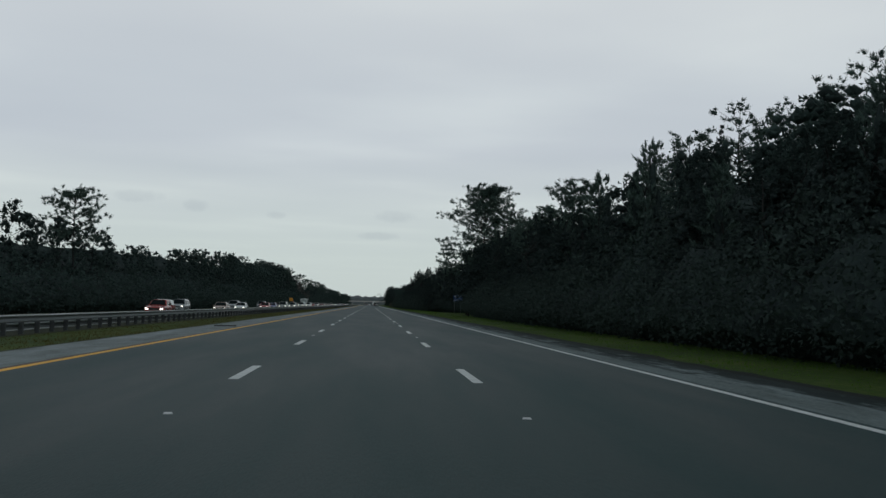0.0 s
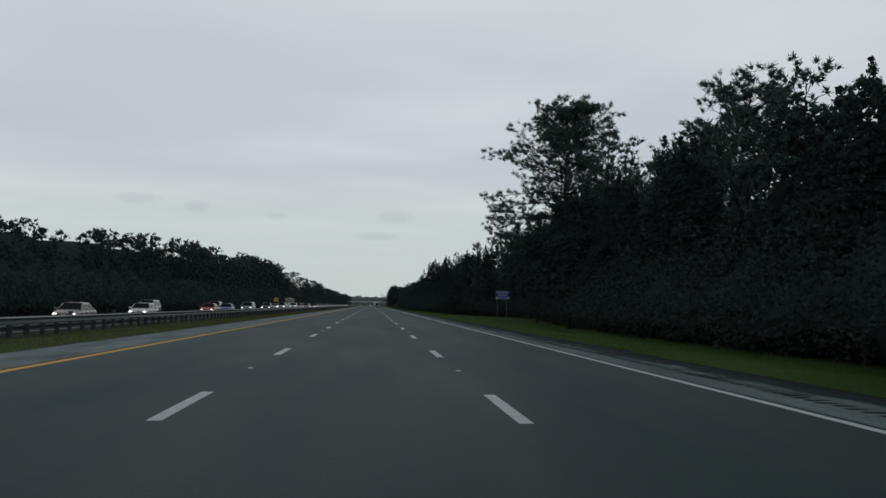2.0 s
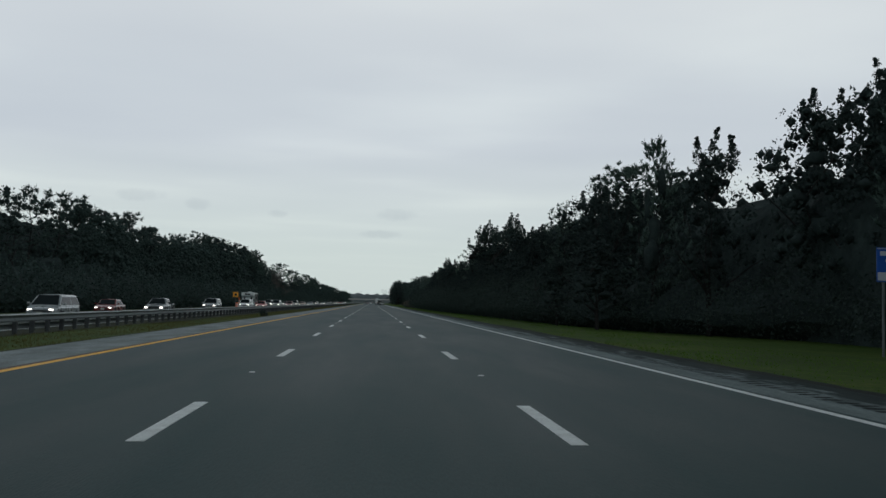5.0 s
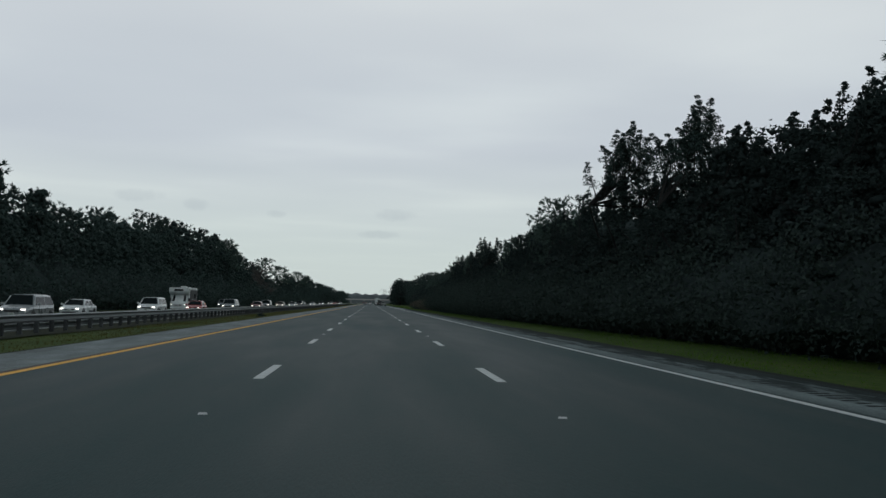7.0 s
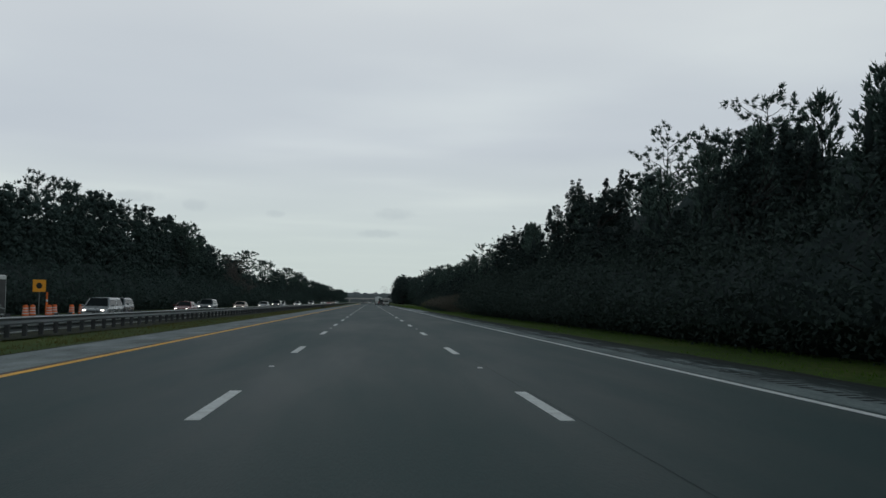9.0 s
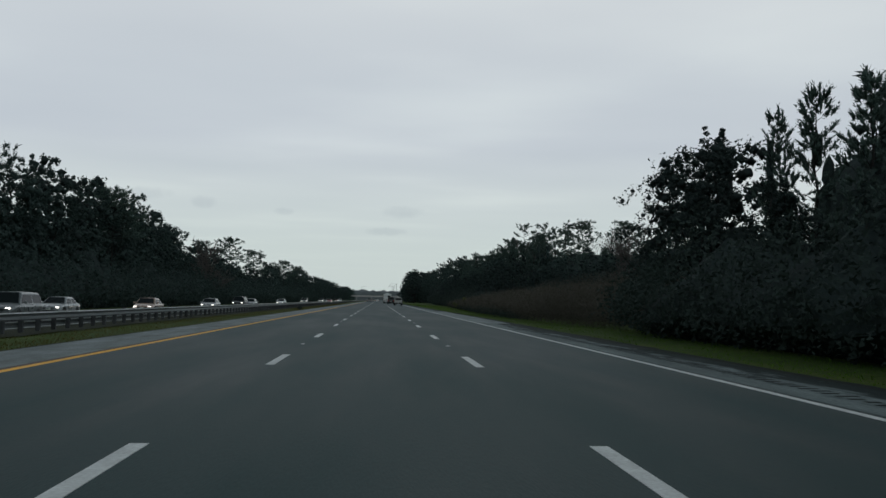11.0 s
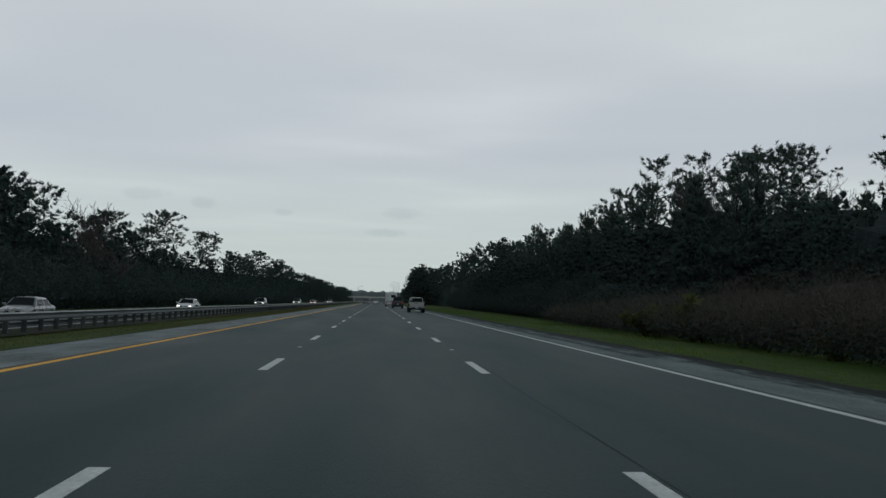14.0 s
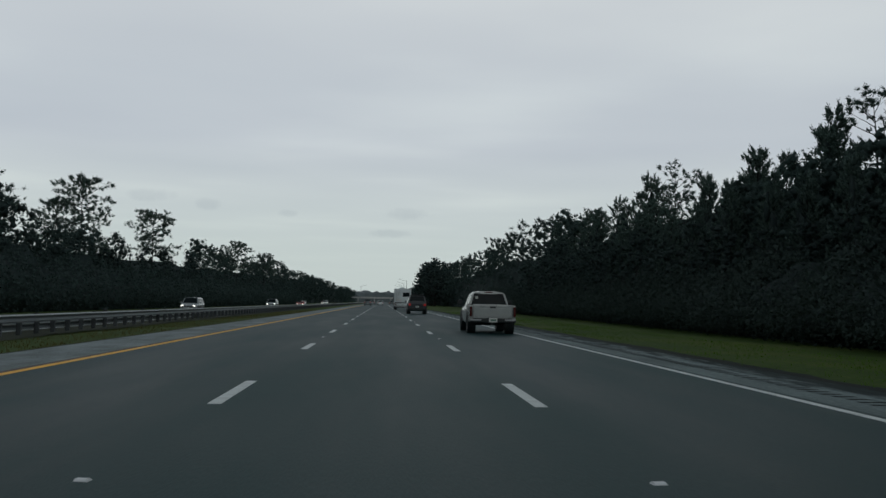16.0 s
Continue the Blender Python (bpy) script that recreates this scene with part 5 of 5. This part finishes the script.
def build_motorhome(label, front_cab=True, side="dark"):
    """A boxy motorhome; it points along +y with its tail at 0."""
    car = thing("motorhome", label, "motorhome", "traffic")
    white = PAINTS["white"]
    w, H, L = 1.2, 3.05, 6.6
    box_len = 5.3
    part("body", box_bm(-w, w, 0.0, box_len, 0.55, H, bevel=0.07), white, car)
    part("rear_skirt", box_bm(-w * 0.97, w * 0.97, -0.03, 0.5, 0.34, 0.62, bevel=0.03), M_TRIM, car)
    part("rear_bumper", box_bm(-w * 0.95, w * 0.95, -0.14, 0.02, 0.42, 0.56, bevel=0.03), M_CHROME, car)
    rw = part("rear_window", box_bm(0.05, w * 0.78, -0.018, 0.03, 1.92, 2.46, bevel=0.02), M_GLASS, car, "dark square rear window")
    part("window_frame", box_bm(0.01, w * 0.82, -0.010, 0.02, 1.88, 2.50, bevel=0.02), M_TRIM, rw)
    part("rear_panel", box_bm(-w * 0.78, -0.12, -0.015, 0.02, 1.2, 1.6, bevel=0.02), M_PLATE, car)
    part("rear_stripe", box_bm(-w * 0.96, w * 0.96, -0.008, 0.02, 0.95, 1.08), M_TRIM, car)
    for k in range(5):
        part("ladder_rung", box_bm(-w * 0.74, -w * 0.42, -0.09, -0.05, 0.8 + 0.42 * k, 0.83 + 0.42 * k), M_CHROME, car)
    for x in (-w * 0.74, -w * 0.42):
        part("ladder_rail", box_bm(x - 0.018, x + 0.018, -0.10, -0.02, 0.7, 2.9), M_CHROME, car)
    for s in (-1, 1):
        part("tail_light", box_bm(*sorted((s * w * 0.78, s * w * 0.93)), -0.025, 0.04, 0.70, 0.92, bevel=0.015), M_TAIL_OFF, car)
        part("marker_lamp", box_bm(*sorted((s * w * 0.80, s * w * 0.90)), -0.02, 0.03, H - 0.14, H - 0.09, bevel=0.01), M_TAIL_OFF, car)
        if side == "dark":
            part("side_panel", box_bm(*sorted((s * (w - 0.03), s * (w + 0.012))), 0.15, box_len - 0.3, 0.65, H - 0.28, bevel=0.01), M_TRIM, car, "dark painted side panel")
            for k in range(3):
                pane("side_stripe", [(s * (w + 0.016), 0.3 + 0.5 * k, 0.9 + 0.2 * k), (s * (w + 0.016), 0.3 + 0.5 * k, 1.0 + 0.2 * k), (s * (w + 0.016), 2.9 + 0.4 * k, 1.32 + 0.16 * k), (s * (w + 0.016), 2.9 + 0.4 * k, 1.26 + 0.16 * k)], car, (s, 0, 0), PAINTS["silver"])
        part("side_window", box_bm(*sorted((s * (w - 0.02), s * (w + 0.02))), 1.3, 2.3, 1.7, 2.3, bevel=0.01), M_GLASS, car)
        for y in (1.3, 5.75):
            part("wheel_arch", cyl(bmesh.new(), (s * (w - 0.4), y, 0.42), (s * (w - (0.0 if y < 3 else 0.19)) + s * 0.016, y, 0.42), 0.47, 0.47, 20), M_TRIM, car)
            add_wheel(car, s * (w - (0.14 if y < 3 else 0.32)), y, 0.38, 0.24)
        part("headlight", box_bm(*sorted((s * 0.56, s * 0.86)), L - 0.22, L - 0.05, 0.78, 0.98, bevel=0.03), M_HEAD, car)
        part("mirror", box_bm(*sorted((s * 1.05, s * 1.30)), 5.35, 5.5, 1.35, 1.75, bevel=0.03), M_TRIM, car)
    bm = bmesh.new()
    loft(bm, [hull_ring(y, 0.98 * k, 0.40, t - 0.1, t) for y, t, k in ((4.6, 1.35, 1), (5.5, 1.35, 1), (6.1, 1.18, 0.98), (6.45, 1.10, 0.93), (L, 0.98, 0.85))])
    part("bonnet", bm, white, car)
    bm = bmesh.new()
    loft(bm, [cabin_ring(4.6, 0.98, 0.9, 1.2, 2.25), cabin_ring(5.25, 0.98, 0.88, 1.2, 2.2), cabin_ring(5.95, 0.95, 0.9, 1.2, 1.28)])
    part("cab", bm, white, car)
    pane("windscreen", [(-0.84, 5.90, 1.33), (0.84, 5.90, 1.33), (0.76, 5.30, 2.12), (-0.76, 5.30, 2.12)], car, (0, 1, 0.5))
    part("grille", box_bm(-0.5, 0.5, L - 0.1, L + 0.02, 0.72, 0.98, bevel=0.02), M_CHROME, car)
    part("front_bumper", box_bm(-0.92, 0.92, L - 0.2, L + 0.06, 0.42, 0.62, bevel=0.04), white, car)
    bm = bmesh.new()
    loft(bm, [[(-w, y, z0), (w, y, z0), (w * 0.98, y, H - 0.05), (w * 0.9, y, H), (-w * 0.9, y, H), (-w * 0.98, y, H - 0.05)] for y, z0 in ((4.9, 2.2), (5.9, 2.3), (6.1, 2.55))])
    part("overcab", bm, white, car)
    pane("overcab_window", [(-0.55, 6.12, 2.62), (0.55, 6.12, 2.62), (0.55, 6.12, 2.86), (-0.55, 6.12, 2.86)], car, (0, 1, 0))
    part("roof_unit", box_bm(-0.35, 0.35, 2.4, 3.3, H - 0.01, H + 0.22, bevel=0.06), white, car)
    part("roof_vent", box_bm(-0.5, -0.1, 0.8, 1.3, H - 0.01, H + 0.12, bevel=0.04), white, car)
    plate(car, -0.035, 0.76, -1)
    return car


SEDAN = dict(L=4.75, W=1.82, H=1.45)
SUV = dict(L=4.7, W=1.86, H=1.74, belt=1.08, hood=1.04, deck=1.10, nose=1.1, tail=0.12, ws=0.62, rs=0.28, wheel=0.36, clear=0.24)
VAN = dict(L=5.0, W=1.95, H=1.74, belt=1.05, hood=0.98, deck=1.05, nose=0.85, tail=0.10, ws=0.85, rs=0.22, wheel=0.34, clear=0.2)
ROAD_Z, FAR_Z = 0.0, -0.50

# traffic ahead on this carriageway
truck = build_pickup("pewter-grey crew-cab pickup with an open bed on the outer lane", "pewter")
truck.matrix_basis = pose(4.2, 546.6, ROAD_Z, 0, 0, -0.6)
boxy = build_car("suv", "dark boxy off-road wagon with a black roof rack", "dark", tails=True, lit=False, rack=True, sill_trim=True, L=4.6, W=1.88, H=1.78, belt=1.12, hood=1.12, deck=1.14, nose=1.2, tail=0.08, ws=0.5, rs=0.16, wheel=0.40, clear=0.3)
boxy.matrix_basis = pose(3.40, 605.5, ROAD_Z)
camper = build_motorhome("white boxy motorhome with a square rear window", side="plain")
camper.matrix_basis = pose(2.9, 647.0, ROAD_Z)
for name, label, col, spec, x, y in (("suv", "dark wagon far ahead on the inner lane", "grey", SUV, -3.9, 770), ("car", "silver saloon far ahead on the inner lane", "silver", SEDAN, -3.7, 872), ("car", "white saloon far ahead on the middle lane", "white", SEDAN, -0.6, 832), ("car", "dark grey saloon far ahead on the outer lane", "grey", SEDAN, 3.9, 922)):
    build_car(name, label, col, lit=False, tails=True, **spec).matrix_basis = pose(x, y, ROAD_Z)

# oncoming traffic: kind, words, colour, lane, place along the road
LANES = (-20.4, -24.1, -27.7)
COMING = (
    ("pickup", "red crew-cab pickup with lit headlights", "red", 0, 78), ("suv", "silver wagon with lit headlights", "silver", 1, 106), ("sedan", "tan saloon with lit headlights", "tan", 0, 114),
    ("sedan", "white saloon with lit headlights", "white", 0, 134), ("suv", "silver-grey wagon with lit headlights", "silver", 1, 152), ("sedan", "red saloon with lit headlights", "red", 0, 170), ("sedan", "blue saloon with its lights off", "blue", 0, 187),
    ("suv", "dark grey wagon beside the blue saloon", "grey", 1, 198), ("van", "silver minivan with lit headlights", "silver", 0, 208), ("sedan", "maroon saloon with lit headlights", "maroon", 1, 236), ("pickup", "dark pickup with lit headlights", "grey", 0, 243),
    ("suv", "grey-green wagon with lit headlights", "silver", 0, 270), ("sedan", "white saloon with lit headlights", "white", 1, 293), ("suv", "white wagon with lit headlights", "white", 0, 302), ("sedan", "red saloon with lit headlights", "red", 0, 326),
    ("van", "silver minivan with lit headlights", "silver", 0, 352), ("suv", "dark wagon with lit headlights", "grey", 1, 371), ("sedan", "maroon saloon with lit headlights", "maroon", 0, 384), ("suv", "grey wagon with lit headlights", "grey", 0, 398),
    ("sedan", "silver saloon with lit headlights", "silver", 1, 418), ("sedan", "tan saloon with lit headlights", "tan", 0, 431), ("sedan", "silver-grey saloon with lit headlights", "silver", 0, 461), ("suv", "dark wagon with lit headlights", "dark", 0, 485),
    ("sedan", "silver saloon with its lights off", "silver", 0, 500), ("sedan", "white saloon with lit headlights", "white", 0, 547), ("suv", "silver wagon with lit headlights", "silver", 0, 614), ("suv", "silver-grey wagon with lit headlights", "silver", 0, 686),
    ("sedan", "red saloon with lit headlights", "red", 0, 751), ("sedan", "white saloon with lit headlights", "white", 1, 800), ("suv", "white wagon with lit headlights", "white", 0, 850), ("sedan", "maroon saloon with lit headlights", "maroon", 1, 905),
)
PROTO = {}
for kind, label, col, lane, y in COMING:
    m = pose(LANES[lane] + 0.25 * math.sin(y), y + 2.4, FAR_Z, 0, 0, 180)
    key = (kind, col, "lit " in label)
    if key in PROTO:
        o = copy_thing(PROTO[key], m)
    elif kind == "pickup":
        o = build_pickup(label, col, lit=True, cap=col == "red", W=1.95)
    else:
        spec = {"sedan": SEDAN, "suv": SUV, "van": VAN}[kind]
        o = build_car({"sedan": "car", "suv": "suv", "van": "minivan"}[kind], label, col, lit="lit " in label, **spec)
    PROTO.setdefault(key, o)
    o.matrix_basis = m
    tagged(o, label)
coach = build_motorhome("white motorhome with a dark striped side and lit headlights", side="dark")
coach.matrix_basis = pose(LANES[1], 342, FAR_Z, 0, 0, 180)


# ---- roadside things ----
M_BLUE = material("blue_sign_sheet", (0.012, 0.085, 0.38), rough=0.45, spread=0.08, bump=0.0)
M_SIGN_WHITE = material("white_sign_sheet", (0.48, 0.53, 0.58), rough=0.45, spread=0.08, bump=0.0)
M_ORANGE = material("orange_plastic", (0.75, 0.16, 0.03), rough=0.5, spread=0.15, scale=4, fine=20, bump=0.1)
M_SIGN_ORANGE = material("orange_sign_sheet", (0.80, 0.36, 0.03), rough=0.4, spread=0.08, bump=0.0)
M_CONCRETE = material("bridge_concrete", (0.34, 0.34, 0.33), rough=0.9, spread=0.2, scale=0.3, fine=4.0, bump=0.3)


def blue_sign():
    s = thing("road_sign", "blue roadside information sign with a white strip on two steel posts", "road sign")
    board = part("board", box_bm(17.24, 19.15, 179.0, 179.03, 2.22, 3.40, bevel=0.01), M_BLUE, s)
    # front faces the traffic that drives along +y
    part("border", box_bm(17.27, 19.12, 178.992, 179.0, 3.35, 3.37), M_SIGN_WHITE, board)
    for x0, x1, z0, z1 in ((17.36, 18.10, 3.12, 3.27), (18.18, 19.02, 3.12, 3.27), (17.55, 18.85, 2.90, 3.00), (17.60, 18.80, 2.70, 2.80)):
        part("text_bar", box_bm(x0, x1, 178.985, 179.0, z0, z1), M_SIGN_WHITE, board)
    strip = part("strip", box_bm(17.27, 19.12, 178.985, 179.0, 2.27, 2.55), M_SIGN_WHITE, board, "white strip with a dark bar")
    part("text_bar", box_bm(17.60, 18.78, 178.975, 178.986, 2.34, 2.48), M_BLUE, strip)
    for x in (17.50, 18.80):
        part("post", box_bm(x - 0.035, x + 0.035, 179.03, 179.09, -0.7, 3.30, bevel=0.006), M_STEEL, s)


def barrel(x, y, lean=0.0):
    b = thing("traffic_barrel", "orange and white striped traffic barrel on a black rubber base", "traffic barrel", "work zone barrels")
    bm = bmesh.new()
    for k, (r, z) in enumerate(((0.29, 0.05), (0.27, 0.28), (0.25, 0.51), (0.235, 0.74))):
        cyl(bm, (0, 0, z), (0, 0, z + 0.22), r, r - 0.012, 16)
    cyl(bm, (0, 0, 0.93), (0, 0, 1.02), 0.18, 0.14, 16)
    part("drum", bm, M_ORANGE, b)
    for r, z in ((0.288, 0.26), (0.262, 0.50), (0.246, 0.73)):
        part("band", cyl(bmesh.new(), (0, 0, z - 0.045), (0, 0, z + 0.045), r, r - 0.006, 16), M_SIGN_WHITE, b, "white reflective band")
    part("base", cyl(bmesh.new(), (0, 0, 0.0), (0, 0, 0.06), 0.42, 0.40, 16), M_TRIM, b)
    b.matrix_basis = pose(x, y, -0.505, lean * 0.3, lean * 0.2, y * 40)


def warning_sign(x, y):
    s = thing("warning_sign", "orange work-zone warning sign with a dark symbol on a post", "road sign")
    bm = bmesh.new()
    box(bm, x - 0.62, x + 0.62, y - 0.02, y, 1.72, 2.90, bevel=0.008)
    board = part("board", bm, M_SIGN_ORANGE, s)
    part("symbol", cyl(bmesh.new(), (x, y - 0.035, 2.31), (x, y - 0.01, 2.31), 0.28, 0.28, 20), M_TRIM, board)
    part("post", box_bm(x - 0.04, x + 0.04, y, y + 0.07, -1.2, 2.85, bevel=0.006), M_STEEL, s)


def marker_post(x, y):
    s = thing("marker_post", "short white marker post with an orange plate in the verge", "marker post")
    part("post", box_bm(-0.04, 0.04, -0.012, 0.012, -0.3, 0.62, bevel=0.006), M_SIGN_WHITE, s)
    part("plate", box_bm(-0.075, 0.075, -0.025, -0.012, 0.36, 0.66, bevel=0.01), M_SIGN_ORANGE, s)
    s.matrix_basis = pose(x, y, ground_z(x), 1.5, 2)


def tube_cone(x, y):
    s = thing("channeliser", "tall orange tubular channeliser standing among the barrels", "traffic cone")
    part("tube", cyl(bmesh.new(), (0, 0, 0.05), (0, 0, 2.2), 0.12, 0.07, 12), M_ORANGE, s)
    part("base", box_bm(-0.3, 0.3, -0.3, 0.3, 0.0, 0.07, bevel=0.02), M_TRIM, s)
    part("band", cyl(bmesh.new(), (0, 0, 1.3), (0, 0, 1.5), 0.094, 0.088, 12), M_SIGN_WHITE, s)
    s.matrix_basis = pose(x, y, -0.505)


def tyre_scrap(x, y, turn, z=-0.004):
    bm = bmesh.new()
    pts = [Vector((-0.5 + 0.11 * k, 0.16 * math.sin(k * 0.75), 0.02 + 0.02 * (k % 2))) for k in range(10)]
    rings = []
    for p in pts:
        rings.append([(p.x, p.y - 0.06, p.z - 0.015), (p.x, p.y + 0.06, p.z - 0.012), (p.x, p.y + 0.05, p.z + 0.03), (p.x, p.y - 0.05, p.z + 0.02)])
    loft(bm, rings)
    o = part("tyre_scrap", bm, M_TYRE, None)
    tagged(o, "torn strip of black tyre tread on the shoulder", "tyre scrap")
    o.matrix_basis = pose(x, y, z + 0.012, 0, 0, turn)


def weed(x, y, h, mat, label, seed):
    g = np.random.default_rng(seed)
    t = thing("shrub", label, "shrub")
    c = g.normal(size=(26, 3)) * np.array((0.32, 0.32, 0.22)) * h + np.array((0, 0, 0.5 * h))
    c[:, 2] = np.clip(c[:, 2], 0.05, h)
    v, f = leaves(c, np.full(26, 0.2 * h), 22, 0.20 * h, g)
    cloud("foliage", v, f, mat, t)
    v, f = tubes([[(np.zeros(3), 0.02 * h), (p, 0.008 * h)] for p in c[:7]], 4)
    mesh_object("stems", v, f, M_BARK, t)
    t.matrix_basis = pose(x, y, ground_z(x) - 0.03)


def lamp_post(x, y, h, arm):
    s = thing("street_lamp", "tall grey street lamp with a long arm over the road", "street lamp", "far street lamps")
    part("pole", cyl(bmesh.new(), (0, 0, -0.5), (0, 0, h), 0.16, 0.09, 10), M_STEEL, s)
    part("arm", cyl(bmesh.new(), (0, 0, h - 0.4), (arm, 0, h + 0.5), 0.07, 0.05, 8), M_STEEL, s)
    part("lamp_head", box_bm(arm - 0.45 if arm < 0 else arm - 0.35, arm + 0.35, -0.18, 0.18, h + 0.42, h + 0.60, bevel=0.05), M_STEEL, s)
    s.matrix_basis = pose(x, y, ground_z(x))


def overpass(y):
    s = thing("overpass", "pale concrete road bridge on round piers, crossing far ahead", "bridge", kind="structure")
    part("deck", box_bm(-70, 70, y - 6, y + 6, 5.2, 6.5, bevel=0.05), M_CONCRETE, s)
    for yy in (y - 5.9, y + 5.9):
        part("parapet", box_bm(-70, 70, yy - 0.15, yy + 0.15, 6.5, 7.4, bevel=0.03), M_CONCRETE, s)
    for x in (-34, -11, 12):
        part("pier_cap", box_bm(x - 0.7, x + 0.7, y - 5.5, y + 5.5, 4.3, 5.2, bevel=0.05), M_CONCRETE, s)
        for yy in (y - 4, y, y + 4):
            part("pier", cyl(bmesh.new(), (x, yy, -0.8), (x, yy, 4.4), 0.5, 0.5, 12), M_CONCRETE, s)
    for x0, x1 in ((-95, -58), (36, 95)):
        bm = bmesh.new()
        a, b = (x1, x0) if x0 < 0 else (x0, x1)
        mid = a + (b - a) * 0.35
        loft(bm, [[(a, yy, -0.7), (mid, yy, 5.15), (b, yy, 5.15), (b, yy, -0.7)] for yy in (y - 12, y + 12)])
        part("embankment", bm, M_GRASS_GROUND, s, "grassed approach bank")


blue_sign()
for x, y, lean in ((-31.0, 370.5, 2), (-30.2, 372.6, -3), (-30.8, 376.0, 0), (-29.9, 378.4, 4), (-30.6, 384.0, 0), (-30.4, 367.0, -2), (-30.5, 392.0, 1)):
    barrel(x, y, lean)
tube_cone(-30.9, 374.0)
warning_sign(-31.8, 374.5)
marker_post(16.4, 440.8)
marker_post(23.0, 188.6)
for i, (x, y, turn) in enumerate(((-6.32, 26.4, 20), (7.2, 432.7, 70))):
    tyre_scrap(x, y, turn)
for i, (x, y, h) in enumerate(((-8.3, 222.4, 0.5), (-8.6, 288.6, 0.35), (-8.6, 452.6, 0.4))):
    weed(x, y, h, M_OAK, "low dark green weed clump in the median grass", 60 + i)
M_YOUNG_LEAF = leaf_material("yellow_green_leaves", (0.10, 0.12, 0.055), 0.5, 0.3)
for i, (x, y, h) in enumerate(((12.9, 481.8, 1.7), (13.4, 476.7, 1.0), (12.4, 469.5, 0.8), (12.2, 487.3, 1.4))):
    weed(x, y, h, M_YOUNG_LEAF, "yellow-green bush at the edge of the verge", 80 + i)
for x, y, h, arm in ((12.5, 1010, 12.5, -3.5), (12.5, 1075, 12.5, -3.5), (12.5, 1140, 12.5, -3.5), (12.5, 1205, 12.5, -3.5), (-15, 1180, 12.5, 3.5)):
    lamp_post(x, y, h, arm)
overpass(1860)


# ---- reflectors and sealed joints ----
def reflectors():
    bm = bmesh.new()
    loft(bm, [[(-0.048, y, 0.0), (0.048, y, 0.0), (0.04, y, z), (-0.04, y, z)] for y, z in ((-0.045, 0.005), (-0.02, 0.016), (0.02, 0.016), (0.045, 0.005))])
    first = part("reflector", bm, M_REFLECTOR, road, "raised white road reflector")
    n = 0
    for x in (-1.84, 1.85):
        for k in range(-3, 56):
            odd = k > 14
            if k % 2 != (0 if odd else 1):
                continue
            o = first if n == 0 else first.copy()
            if n:
                scene.collection.objects.link(o)
            o.location = (x + 0.02 * math.sin(k), k * CYCLE + 4.6, 0.0)
            o.rotation_euler.z = 0.15 * math.sin(k * 3.3 + x)
            n += 1


def rumble_cuts(x, y0, y1):
    """Short cross cuts ground into the shoulder beside the edge line."""
    bm = bmesh.new()
    g = np.random.default_rng(88)
    y = y0
    while y < y1:
        if not 392 < y < 466:
            a, b = x + g.uniform(-0.05, 0.02), x + 0.30 + g.uniform(-0.1, 0.06)
            vs = [bm.verts.new(p) for p in ((a, y, 0.0), (b, y + 0.02, 0.0), (b, y + 0.13, 0.0), (a, y + 0.14, 0.0))]
            bm.faces.new(vs)
        y += 0.36 * g.uniform(0.9, 1.1)
    return tagged(part("rumble_cuts", bm, M_SEAL, bpy.data.objects["pavement_right"], "dark rumble cuts"), kind="stuff")


rumble_cuts(6.05, 0.0, 640.0)


def sealed_joint(x, y0, y1, w):
    v, f = [], []
    ys = np.arange(y0, y1, 0.8)
    for i, y in enumerate(ys):
        d = 0.035 * noise.noise((y * 0.22, x, 0)) + 0.012 * noise.noise((y * 1.3, x, 2))
        ww = w * (0.7 + 0.6 * abs(noise.noise((y * 0.5, x, 7))))
        v += [(x + d - ww / 2, y, 0.0035), (x + d + ww / 2, y, 0.0035)]
        if i:
            k = 2 * i
            f.append((k - 2, k - 1, k + 1, k))
    mesh_object("sealed_joint", v, f, M_SEAL, road, "dark sealed joint in the asphalt")


reflectors()
sealed_joint(1.95, 398, 492, 0.008)
sealed_joint(1.96, 92, 124, 0.008)
sealed_joint(1.97, 255, 300, 0.007)

# ---- road marks, last ----
def lane_marks():
    dash_mesh = None
    for x in (-1.83, 1.83):
        for k in range(-2, 88):
            if dash_mesh is None:
                bm = bmesh.new()
                box(bm, -0.075, 0.075, -DASH, 0.0, -0.01, 0.005)
                o = part("lane_dash", bm, M_WHITE_PAINT, road)
                dash_mesh = o.data
            else:
                o = new("lane_dash", dash_mesh)
                o.parent = road
            o.location = (x + 0.008 * math.sin(k * 2.1 + x), k * CYCLE + (0.03 if x > 0 else 0.0), 0)


lane_marks()
